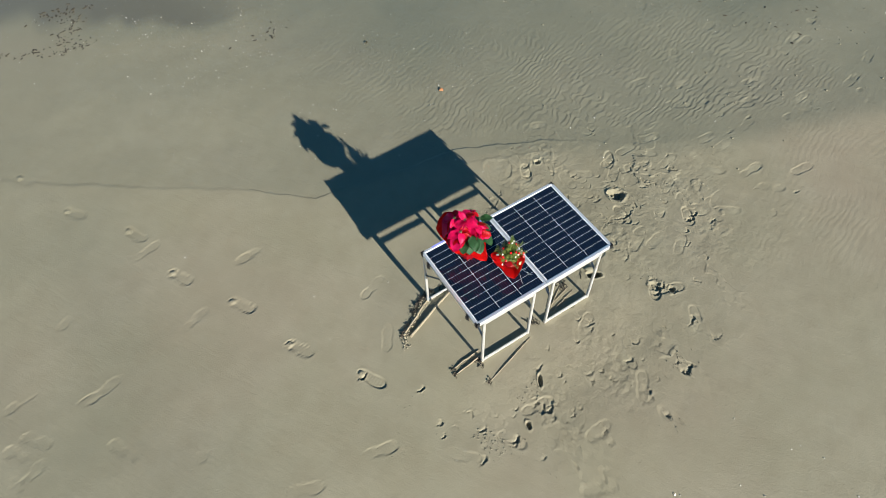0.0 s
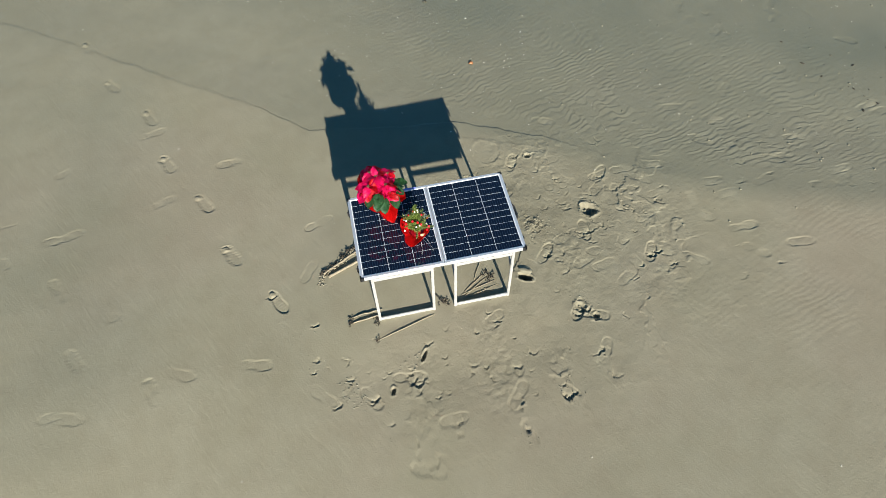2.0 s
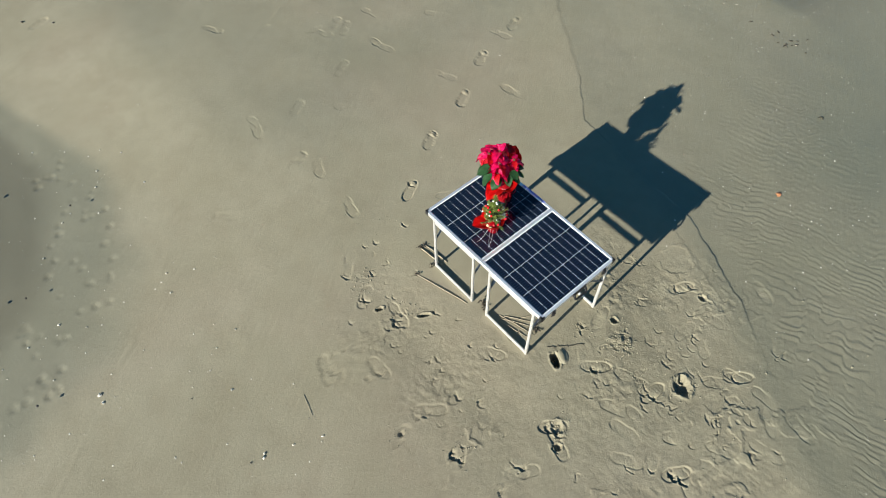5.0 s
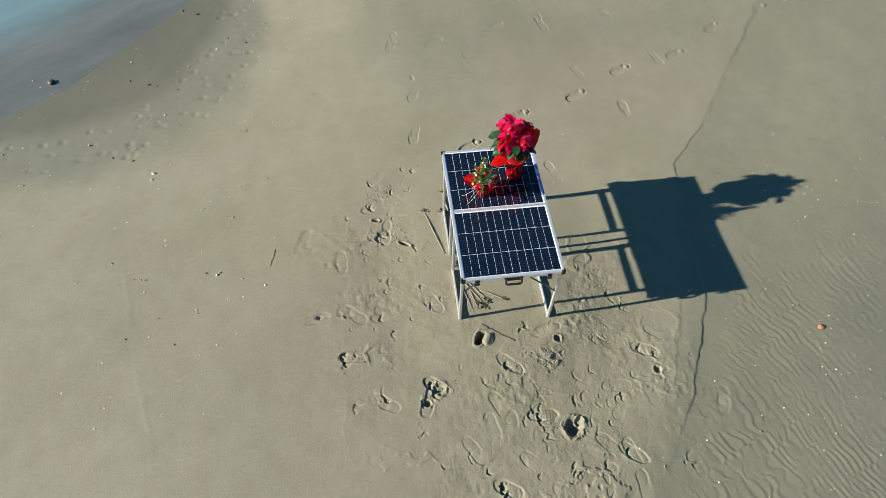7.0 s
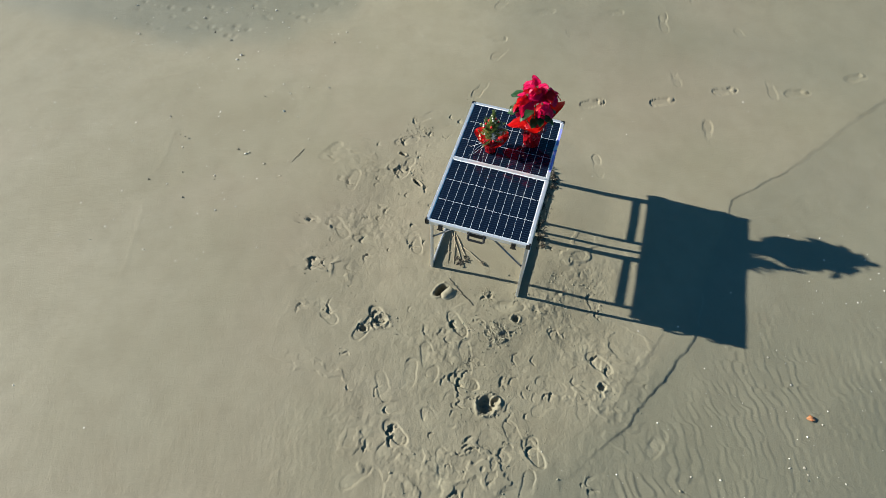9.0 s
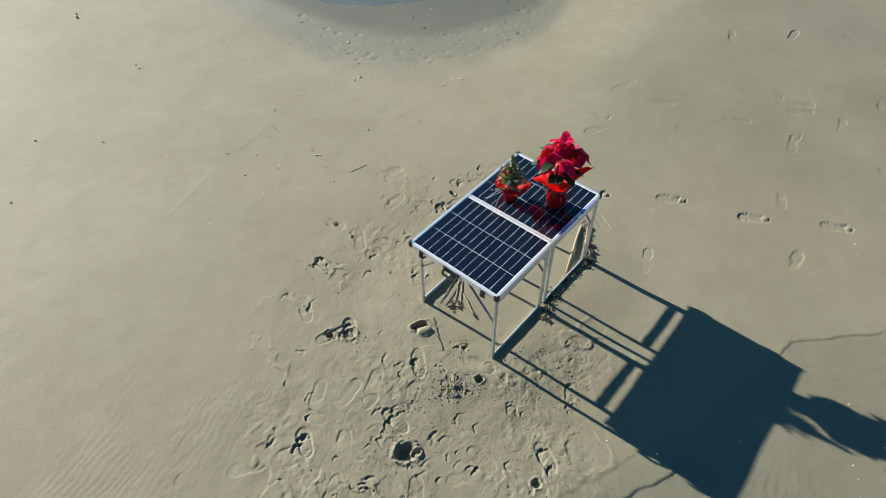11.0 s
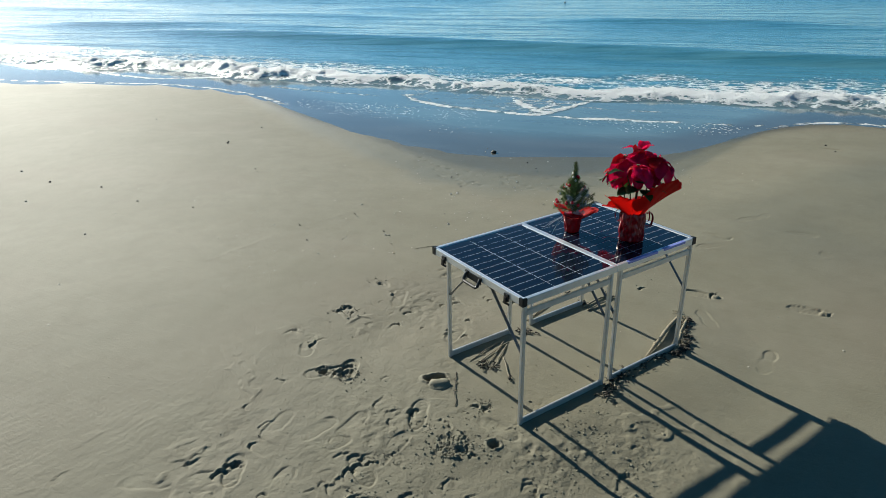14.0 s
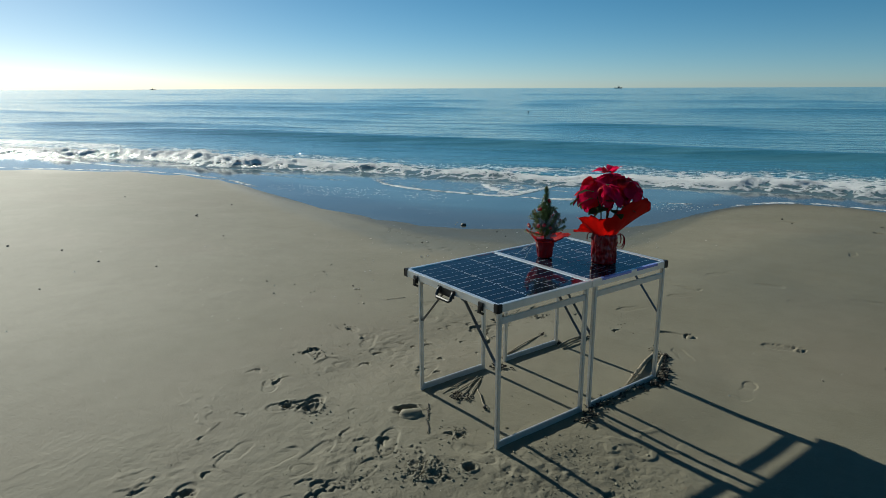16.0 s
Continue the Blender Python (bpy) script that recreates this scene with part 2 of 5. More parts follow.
# ---- helpers for building ----
def lattice(x, y, size, seed):
    """Smooth value noise in 0..1 on a lattice with cells of that size."""
    u, v = x / size, y / size
    i, j = np.floor(u).astype(np.int64), np.floor(v).astype(np.int64)
    fu, fv = u - i, v - j
    fu, fv = fu * fu * (3 - 2 * fu), fv * fv * (3 - 2 * fv)

    def h(a, b):
        k = (a * 374761393 + b * 668265263 + seed * 144665) & 0xFFFFFFFF
        k = ((k ^ (k >> 13)) * 1274126177) & 0xFFFFFFFF
        return ((k ^ (k >> 16)) & 0xFFFF) / 65535.0

    return (h(i, j) * (1 - fu) + h(i + 1, j) * fu) * (1 - fv) + (h(i, j + 1) * (1 - fu) + h(i + 1, j + 1) * fu) * fv


def fractal(x, y, size, seed, octaves=3):
    return sum(lattice(x, y, size / 2**k, seed + k) / 2**k for k in range(octaves)) / (2 - 0.5 ** (octaves - 1))


def step01(a, b, x):
    t = np.clip((x - a) / (b - a), 0, 1)
    return t * t * (3 - 2 * t)


def spread(lo, hi, fine, far, growth=1.25, most=1e9):
    """Graded coordinates: even steps from lo to hi, then growing out to -far and +far."""
    core = list(np.arange(lo, hi + fine / 2, fine))
    for sign, start in ((-1, core[0]), (1, core[-1])):
        out, d, p = [], fine, start
        while abs(p) < far:
            d = min(d * growth, most)
            p += sign * d
            out.append(p)
        core = out[::-1] + core if sign < 0 else core + out
    return np.array(core)


def grid_object(name, gx, gy, place, material, attributes):
    """A sheet of quads; place gives arrays x, y, z."""
    X, Y, Z = place
    nx, ny = X.shape
    mesh = bpy.data.meshes.new(name)
    idx = np.arange(nx * ny, dtype=np.int32).reshape(nx, ny)
    quads = np.stack([idx[:-1, :-1], idx[1:, :-1], idx[1:, 1:], idx[:-1, 1:]], -1).reshape(-1, 4)
    mesh.vertices.add(nx * ny)
    mesh.vertices.foreach_set("co", np.stack([X, Y, Z], -1).astype(np.float32).ravel())
    mesh.loops.add(quads.size)
    mesh.loops.foreach_set("vertex_index", quads.ravel())
    mesh.polygons.add(len(quads))
    mesh.polygons.foreach_set("loop_start", np.arange(0, quads.size, 4, dtype=np.int32))
    mesh.polygons.foreach_set("use_smooth", np.ones(len(quads), dtype=bool))
    mesh.update()
    for key, value in attributes.items():
        mesh.attributes.new(key, "FLOAT", "POINT").data.foreach_set("value", value.astype(np.float32).ravel())
    mesh.materials.append(material)
    return new(name, mesh)


def mesh_of(bm, name, material, smooth=False):
    bmesh.ops.recalc_face_normals(bm, faces=bm.faces[:])
    mesh = bpy.data.meshes.new(name)
    bm.to_mesh(mesh)
    bm.free()
    mesh.materials.append(material)
    if smooth:
        mesh.polygons.foreach_set("use_smooth", np.ones(len(mesh.polygons), dtype=bool))
    return mesh


def part(name, bm, material, parent=None, label="", smooth=False, at=None):
    ob = new(name, mesh_of(bm, name, material, smooth))
    ob.parent = parent
    if at is not None:
        ob.matrix_basis = at
    if label:
        ob["label"] = label
    return ob


def thing(name, at, label, category, group="", kind=""):
    ob = new(name)
    ob.empty_display_size = 0.1
    ob.matrix_basis = at
    return tagged(ob, label, category, group, kind)


def add_box(bm, lo, hi, bevel=0.0):
    c = [(a + b) / 2 for a, b in zip(lo, hi)]
    s = [abs(b - a) for a, b in zip(lo, hi)]
    m = Matrix.Translation(c) @ Matrix.Diagonal((*s, 1))
    r = bmesh.ops.create_cube(bm, size=1.0, matrix=m)
    if bevel:
        edges = {e for v in r["verts"] for e in v.link_edges}
        bmesh.ops.bevel(bm, geom=list(edges), offset=bevel, segments=2, affect="EDGES")
    return bm


def box(lo, hi, bevel=0.0):
    return add_box(bmesh.new(), lo, hi, bevel)


def sweep(bm, points, radii, sides=8):
    """A tapered tube along points."""
    pts = [Vector(p) for p in points]
    rings = []
    for k, p in enumerate(pts):
        d = (pts[min(k + 1, len(pts) - 1)] - pts[max(k - 1, 0)]).normalized()
        a = d.cross(Vector((0.31, 0.17, 0.93)) if abs(d.z) < 0.9 else Vector((1, 0.2, 0))).normalized()
        b = d.cross(a)
        r = radii[k] if isinstance(radii, (list, tuple)) else radii
        rings.append([bm.verts.new(p + r * (math.cos(q) * a + math.sin(q) * b)) for q in (2 * math.pi * i / sides for i in range(sides))])
    for r0, r1 in zip(rings, rings[1:]):
        for i in range(sides):
            bm.faces.new((r0[i], r0[(i + 1) % sides], r1[(i + 1) % sides], r1[i]))
    bm.faces.new(rings[0][::-1])
    bm.faces.new(rings[-1])
    return bm


def tube_between(a, b, w, h):
    """A square tube with rounded edges from a to b."""
    a, b = Vector(a), Vector(b)
    d = b - a
    bm = box((-w / 2, -h / 2, 0), (w / 2, h / 2, d.length), min(w, h) * 0.18)
    q = d.to_track_quat("Z", "X" if abs(d.normalized().x) < 0.9 else "Y")
    bm.transform(Matrix.Translation(a) @ q.to_matrix().to_4x4())
    return bm


def lump(rng, r, flat=0.6, rough=0.3):
    bm = bmesh.new()
    bmesh.ops.create_icosphere(bm, subdivisions=1, radius=r)
    for v in bm.verts:
        v.co *= 1 + rng.uniform(-rough, rough)
        v.co.z *= flat
    return bm


# ---- the beach ----
SEA_LEVEL = -0.165
OUT, ALONG = (-0.81, -0.59), (-0.59, 0.81)


def shore_axes(x, y):
    """Metres out towards the sea and along the shore."""
    return OUT[0] * x + OUT[1] * y, ALONG[0] * x + ALONG[1] * y


def curve(s, knots, soft=0.4):
    """A smooth line through pairs of metres along the shore and metres out."""
    at, out = zip(*knots)
    return sum(np.interp(s + d, at, out) for d in (-soft, -soft / 2, 0, soft / 2, soft)) / 5


def shore_line(s):
    """How far out the water's edge lies: a shallow bay with a tongue of sand on either side."""
    return curve(s, ((-60, 9.0), (-24, 7.6), (-14, 7.9), (-10.4, 8.35), (-8.7, 8.1), (-7.4, 7.6), (-6.6, 7.1), (-5.7, 6.45), (-4.8, 5.85), (-3.9, 5.45), (-2.5, 5.0), (-1.6, 4.85), (-0.6, 5.0), (0.2, 5.3), (0.7, 5.75), (1.1, 6.3), (1.5, 6.9), (2.0, 7.5), (2.8, 7.95), (3.4, 7.85), (4.0, 7.45), (6.0, 7.2), (30, 8.0)))


def runnel_edge(x):
    """The scarp behind the table, past which the sand lies lower and wetter."""
    return np.interp(x, [-9, -3.45, -2.3, -1.45, -0.88, -0.2, 0.56, 1.0, 1.4, 1.9, 2.6, 3.4, 6.0], [7.5, 3.87, 2.97, 2.38, 1.87, 1.75, 1.64, 1.43, 1.21, 0.86, 0.50, 0.2, -0.6])


# footprints: x, y, heading in degrees, length in metres, depth in millimetres
TRAIL = [(-2.84, 2.95, -52, 0.27, 11), (-2.44, 2.39, -63, 0.26, 11), (-2.25, 1.72, -62, 0.27, 12), (-1.91, 1.16, -58, 0.26, 11),
         (-1.68, 0.53, -59, 0.26, 12), (-1.32, -0.01, -61, 0.26, 12), (-3.15, 3.65, -59, 0.2, 8)]
FAINT = [(-1.61, 1.62, 14, 0.3, 5), (-2.4, 2.16, 15, 0.3, 5), (-3.15, 1.86, 37, 0.3, 4), (-2.29, 1.25, 21, 0.31, 5), (-3.09, 1.05, 17, 0.32, 5),
         (-3.65, 1.32, 18, 0.32, 5), (-3.63, 0.92, -49, 0.29, 5), (-3.11, 0.49, -63, 0.31, 5), (-3.72, 0.69, 27, 0.28, 4), (-1.52, -0.53, -14, 0.27, 6),
         (-2.1, -0.48, -24, 0.26, 4), (-1.27, -0.3, -52, 0.2, 5), (-1.04, 0.23, 57, 0.26, 4), (-0.91, 0.71, 21, 0.3, 5)]
SOUTH = [(-0.33, -1.52, -26, 0.3, 6), (-0.13, -1.27, 8, 0.2, 6), (0.38, -1.18, 51, 0.26, 6), (-0.38, -0.88, -8, 0.3, 10), (-0.7, -0.98, -55, 0.2, 8),
         (-1.05, -0.88, 135, 0.28, 6), (0.43, -0.94, -90, 0.2, 7), (0.38, -1.49, -82, 0.2, 7), (0.75, -1.24, -50, 0.2, 8), (1.16, -0.67, -19, 0.27, 9),
         (1.13, -0.99, -119, 0.24, 5), (0.35, -0.55, 35, 0.2, 7)]
EAST = [(1.05, -0.6, 54, 0.2, 12), (0.94, -0.03, 49, 0.22, 10), (1.35, 0.14, 86, 0.2, 12), (1.83, -0.2, 62, 0.2, 11), (1.69, 0.71, 52, 0.2, 9),
        (0.93, 1.02, 63, 0.2, 9), (1.06, -1.02, -159, 0.24, 5), (1.4, -0.1, 170, 0.2, 5), (1.55, -0.39, 33, 0.24, 5), (1.4, -0.24, 14, 0.2, 6),
        (1.68, 0.0, 45, 0.2, 7), (0.69, 0.3, 105, 0.24, 8), (0.4, -0.92, 58, 0.2, 7), (1.86, -0.37, -8, 0.24, 5), (1.94, 0.17, 28, 0.24, 6),
        (1.92, 0.72, 4, 0.24, 6), (1.25, -0.16, 28, 0.24, 5), (1.16, 1.14, 168, 0.3, 5), (0.82, 0.92, 22, 0.24, 6)]
INLAND = [(1.39, 1.48, -20, 0.22, 7), (2.2, 0.71, -5, 0.24, 6), (2.04, 0.59, -42, 0.24, 6), (2.15, 0.39, 14, 0.26, 6), (2.4, 0.29, -99, 0.26, 6),
          (2.42, 0.07, -45, 0.22, 6), (2.02, 0.2, -54, 0.2, 6), (1.7, 0.7, 14, 0.24, 6), (2.72, -0.13, 3, 0.3, 7), (2.74, 0.24, 9, 0.24, 7),
          (2.67, 0.4, 0, 0.22, 6), (1.93, -0.21, -27, 0.24, 6), (2.17, -0.35, -35, 0.24, 5), (1.67, -0.28, -65, 0.24, 5), (1.08, 1.1, 12, 0.27, 5),
          (3.72, 0.74, -6, 0.3, 7), (3.04, 1.15, -5, 0.24, 6), (3.88, 0.27, 7, 0.27, 6), (4.61, 0.97, 15, 0.28, 6)]

SEAWARD = [(-2.31, -0.57, 112, 0.26, 6), (-2.91, -0.18, 122, 0.26, 6), (-3.24, 0.48, 117, 0.27, 6), (-3.18, 1.04, -174, 0.28, 6), (-3.78, 0.89, 119, 0.26, 6), (-3.83, 0.67, 68, 0.26, 6), (-5.06, 0.33, -174, 0.27, 9), (-2.92, -0.65, 163, 0.24, 5),
           (-6.72, -0.63, 44, 0.29, 12), (-6.23, -1.63, 106, 0.24, 14), (-6.14, -0.47, 78, 0.24, 14), (-0.39, -1.58, 159, 0.28, 7), (-1.67, 1.6, -177, 0.26, 6), (-4.6, -0.2, 30, 0.27, 8), (-5.4, 0.9, 80, 0.27, 8), (-4.3, 1.5, 10, 0.27, 6)]


# single toe and heel cuts with steep walls: x, y, heading, radius in metres, depth in millimetres
DENTS = [(-0.34, -0.90, -75, 0.075, 24), (-0.42, -0.83, -20, 0.06, 18), (-0.68, -0.96, -80, 0.06, 22), (-0.83, -0.78, -100, 0.05, 20), (-1.08, -0.57, -60, 0.045, 20), (-1.10, -0.67, -70, 0.03, 20),
         (-0.97, -0.96, -50, 0.05, 16), (-0.34, -1.53, -80, 0.055, 14), (-0.13, -1.26, -60, 0.07, 16), (0.32, -1.23, -40, 0.09, 14), (0.43, -0.94, -80, 0.05, 18), (0.38, -1.43, -110, 0.035, 22)]
DENTS_EAST = [(0.79, -1.24, -90, 0.045, 24), (0.72, -1.17, -60, 0.03, 16), (1.11, -0.59, -80, 0.05, 26), (1.05, -0.95, -50, 0.08, 12), (0.35, -0.54, -30, 0.06, 14), (-1.05, -0.27, -80, 0.045, 20),
         (-1.37, 0.07, -80, 0.05, 20), (1.89, -0.19, -90, 0.05, 22), (1.80, -0.20, -80, 0.045, 18), (1.40, 0.14, -90, 0.05, 20), (0.94, -0.03, -70, 0.05, 16), (-0.2, -0.62, -90, 0.045, 16), (0.1, -0.85, -70, 0.06, 14)]


def stamp_print(Z, gx, gy, x, y, heading, length, depth):
    """Presses a shoe sole into the sand: ball and heel, steep edge, pushed-up rim."""
    r = length * 0.75
    i0, i1 = np.searchsorted(gx, [x - r, x + r])
    j0, j1 = np.searchsorted(gy, [y - r, y + r])
    if i1 - i0 < 3 or j1 - j0 < 3:
        return
    X, Y = np.meshgrid(gx[i0:i1] - x, gy[j0:j1] - y, indexing="ij")
    c, s = math.cos(radians(heading)), math.sin(radians(heading))
    u, v = X * c + Y * s, -X * s + Y * c
    w = 0.007 * (lattice(u * 1.0 + x * 7, v + y * 7, 0.035, 5) - 0.5)
    worn = 1.0 if depth >= 9 else 0.15 + 0.85 * step01(0.34, 0.66, lattice(X + x * 3, Y + y * 5, 0.085, 6))
    ball = np.hypot((u - 0.17 * length) / 1.7, v) - 0.047 + w
    heel = np.hypot((u + 0.31 * length) / 1.3, v - 0.004) - 0.039 + w
    k = 0.06
    blend = np.clip(0.5 + 0.5 * (heel - ball) / k, 0, 1)
    d = heel * (1 - blend) + ball * blend - k * blend * (1 - blend)
    inside = (1 - step01(-0.006, 0.002, d)) * (0.72 + 0.28 * step01(-0.018, -0.004, d))
    lean = 0.75 + 0.5 * np.sign(0.5 - ((heading * 7) % 10) / 10) * u / length
    tread = 0.06 * np.sin(u * 260) * (d < -0.008)
    rim = np.exp(-(((d - 0.009) / 0.008) ** 2)) * (0.35 + 0.4 * lattice(X + 3, Y + 9, 0.05, 3))
    Z[i0:i1, j0:j1] += 0.9 * depth / 1000 * worn * (-inside * (lean + tread) + 0.15 * rim)


def stamp_scuff(Z, gx, gy, x, y, heading, radius, depth):
    """A toe or heel that pressed in on one side only: a crescent scarp that fades out behind."""
    r = radius * 1.6
    i0, i1 = np.searchsorted(gx, [x - r, x + r])
    j0, j1 = np.searchsorted(gy, [y - r, y + r])
    if i1 - i0 < 3 or j1 - j0 < 3:
        return
    X, Y = np.meshgrid(gx[i0:i1] - x, gy[j0:j1] - y, indexing="ij")
    c, s = math.cos(radians(heading)), math.sin(radians(heading))
    u, v = X * c + Y * s, (-X * s + Y * c) * 1.25
    d = np.hypot(u, v) / radius + 0.55 * (lattice(X + x * 9, Y + y * 9, 0.028, 4) - 0.5) + 0.25 * (lattice(X + x * 9, Y + y * 9, 0.011, 5) - 0.5)
    side = step01(-0.1, 0.9, u / radius) * (0.2 + 0.8 * lattice(X + x * 5, Y + y * 3, 0.05, 8))
    Z[i0:i1, j0:j1] += depth / 1000 * side * (-(1 - step01(0.90, 1.0, d)) * step01(0.35, 0.85, d) + 0.25 * np.exp(-(((d - 1.1) / 0.1) ** 2)))


def stamp_pit(Z, gx, gy, x, y, radius, depth, rim=0.3, seed=1, squash=1.0, heading=0.0):
    r = radius * 2.4
    i0, i1 = np.searchsorted(gx, [x - r, x + r])
    j0, j1 = np.searchsorted(gy, [y - r, y + r])
    X, Y = np.meshgrid(gx[i0:i1] - x, gy[j0:j1] - y, indexing="ij")
    c, s = math.cos(radians(heading)), math.sin(radians(heading))
    u, v = X * c + Y * s, (-X * s + Y * c) * squash
    a = np.arctan2(v, u)
    d = np.hypot(u, v) / (radius * (0.85 + 0.3 * lattice(a * 1.6 + 20 * seed, a * 0 + seed, 0.7, seed)))
    rough = lattice(X + seed, Y, 0.018, seed)
    Z[i0:i1, j0:j1] += depth * (-(1 - step01(0.55, 1.02, d)) * (0.8 + 0.35 * rough) + rim * np.exp(-(((d - 1.18) / 0.2) ** 2)) * (0.4 + 1.1 * rough))


LEVELS = []


def build_ground():
    left, right = spread(-6.8, -1.4, 0.018, 3000, 1.22, 260), spread(2.3, 5.6, 0.018, 3000, 1.22, 260)
    low, high = spread(-5.6, -1.3, 0.018, 3000, 1.22, 260), spread(2.4, 4.4, 0.018, 3000, 1.22, 260)
    gx = np.concatenate([left[left < -1.4], np.arange(-1.4, 0.5, 0.0075), np.arange(0.5, 1.95, 0.005), np.arange(1.95, 2.3, 0.009), right[right >= 2.3]])
    gy = np.concatenate([low[low < -1.3], np.arange(-1.3, -0.85, 0.0075), np.arange(-0.85, 1.1, 0.005), np.arange(1.1, 2.4, 0.009), high[high >= 2.4]])
    X, Y = np.meshgrid(gx, gy, indexing="ij")
    n, s = shore_axes(X, Y)
    line = shore_line(s)
    off = n - line
    Z = np.where(off < 0, SEA_LEVEL * step01(-4.2, 0.0, off) ** 1.0, SEA_LEVEL - 0.035 * np.clip(off, 0, 60))
    core = step01(60, 20, np.hypot(X, Y))
    Z += core * 0.03 * (fractal(X, Y, 2.6, 11, 2) - 0.5) * step01(0.3, -1.5, off)
    Z += core * 0.006 * (fractal(X, Y, 0.35, 21, 3) - 0.5) * step01(0.0, -0.6, off)
    # a low rise on which the table stands
    rise = 0.021 * step01(0.95, 0.45, np.hypot(np.clip(np.abs(X) - 0.35, 0, 9), np.abs(Y + 0.02)))
    Z += rise
    # the runnel behind the table
    e = Y - runnel_edge(X) + 0.05 * (lattice(X, Y, 0.5, 31) - 0.5) + 0.025 * (lattice(X, Y, 0.12, 32) - 0.5) + 0.016 * (lattice(X, Y, 0.04, 35) - 0.5)
    soft = 0.008 + 0.10 * step01(1.5, 2.6, X)
    Z -= core * (0.022 * step01(-0.25, 1.0, e) + (0.0045 + 0.003 * step01(-0.6, 0.4, X)) * (0.5 + 0.8 * lattice(X, Y, 0.3, 33)) * (1 - 0.75 * step01(1.3, 1.6, X)) * step01(-soft, soft, e))
    Z -= core * 0.0022 * step01(-0.01, 0.01, e + 0.20 + 0.03 * (lattice(X, Y, 0.2, 34) - 0.5)) * step01(0.2, 0.6, X) * step01(1.7, 1.2, X)
    # current ripples in the runnel
    wx = -0.34 * X + 0.94 * Y + 0.16 * (lattice(X, Y, 0.6, 41) - 0.5) + 0.050 * (lattice(X, Y, 0.10, 42) - 0.5)
    run = 0.94 * X + 0.34 * Y
    zone = step01(0.05, 0.4, e) * step01(2.8, 1.6, e) * step01(0.3, 1.3, X + 0.25 * Y) * step01(5.5, 3.4, X)
    zone = zone * (0.45 + 0.8 * lattice(X, Y, 0.7, 43))
    phase = wx / 0.060 + 0.55 * step01(0.45, 0.55, lattice(run, wx * 0.5, 0.10, 45))
    brk = 0.15 + 0.95 * step01(0.36, 0.58, lattice(run, np.floor(phase) * 0.17, 0.085, 46))
    phase = phase % 1.0
    Z += 0.0043 * zone * brk * (np.where(phase < 0.74, phase / 0.74, (1 - phase) / 0.26) - 0.5)
    fan = step01(1.5, 2.6, X) * step01(0.6, -0.4, e) * step01(-3.6, -2.0, Y)
    Z += 0.0005 * fan * np.sin(wx * 2 * math.pi / 0.055) * lattice(X, Y, 0.3, 44)
    # pocked wet sand at the top of the swash
    dice = random.Random(3)
    for k in range(75):
        ps = dice.uniform(-2.6, 0.6)
        pn = float(np.interp(ps, (-2.6, -2.1, -1.5, -1.0, -0.3, 0.6), (3.6, 3.3, 3.1, 3.1, 3.4, 4.3))) + dice.uniform(0.05, 0.75)
        stamp_pit(Z, gx, gy, OUT[0] * pn + ALONG[0] * ps, OUT[1] * pn + ALONG[1] * ps, dice.uniform(0.02, 0.045), dice.uniform(0.002, 0.006), 0.08, k + 2)
    # fine lines that the last swash left
    for line, seed in ((Y + 2.72 - 0.30 * (X - 0.9), 53), (n - 3.05 - 0.25 * np.sin(s * 0.7), 54)):
        q = line + 0.08 * (lattice(X, Y, 0.5, seed) - 0.5) + 0.02 * (lattice(X, Y, 0.06, seed) - 0.5)
        Z += 0.0014 * np.exp(-((q / 0.012) ** 2)) * step01(0.45, 0.7, lattice(X, Y, 0.5, seed + 20)) * core
    # trodden ground round the table
    tread = np.exp(-(((X - 1.3) / 1.1) ** 2 + ((Y - 0.2) / 1.0) ** 2)) + 0.8 * np.exp(-(((X - 0.2) / 0.8) ** 2 + ((Y + 0.95) / 0.4) ** 2)) + 0.8 * np.exp(-(((X - 0.40) / 0.5) ** 2 + ((Y - 0.78) / 0.35) ** 2))
    lumpy = fractal(X, Y, 0.15, 61, 4)
    Z += core * np.clip(tread, 0, 1) * (0.011 * (lumpy - 0.5) + 0.004 * np.abs(lattice(X, Y, 0.06, 66) - 0.5))
    kicked = np.clip(tread, 0, 1) * step01(0.42, 0.62, lattice(X, Y, 0.28, 62))
    Z += core * kicked * (0.010 * (fractal(X, Y, 0.055, 63, 2) - 0.5) + 0.005 * np.abs(lattice(X, Y, 0.026, 64) - 0.5))
    # broken crust: flat flakes with sharp edges
    crust = fractal(X, Y, 0.24, 67, 5)
    flaky = np.clip(tread * 1.3, 0, 1) * step01(0.5, 0.68, lattice(X, Y, 0.4, 68))
    Z += core * flaky * (0.007 * step01(0.50, 0.53, crust) - 0.005 * step01(0.60, 0.62, crust))
    pale = np.zeros_like(X)
    for row in TRAIL + FAINT + SOUTH + EAST + INLAND + SEAWARD:
        stamp_print(Z, gx, gy, *row)
    for x, y, heading, length, depth in INLAND + EAST:
        stamp_pit(pale, gx, gy, x + 0.02, y - 0.02, length * 0.38, -0.6, 0.0, int(abs(x * 37)) + 3, 1.9, heading)
    for x, y, heading, length, depth in TRAIL:
        a = radians(heading)
        stamp_pit(Z, gx, gy, x - 0.36 * length * math.cos(a), y - 0.36 * length * math.sin(a), 0.034, -0.012, 0.1, int(abs(x) * 10) + 2, 1.3, heading)
    rng = random.Random(7)
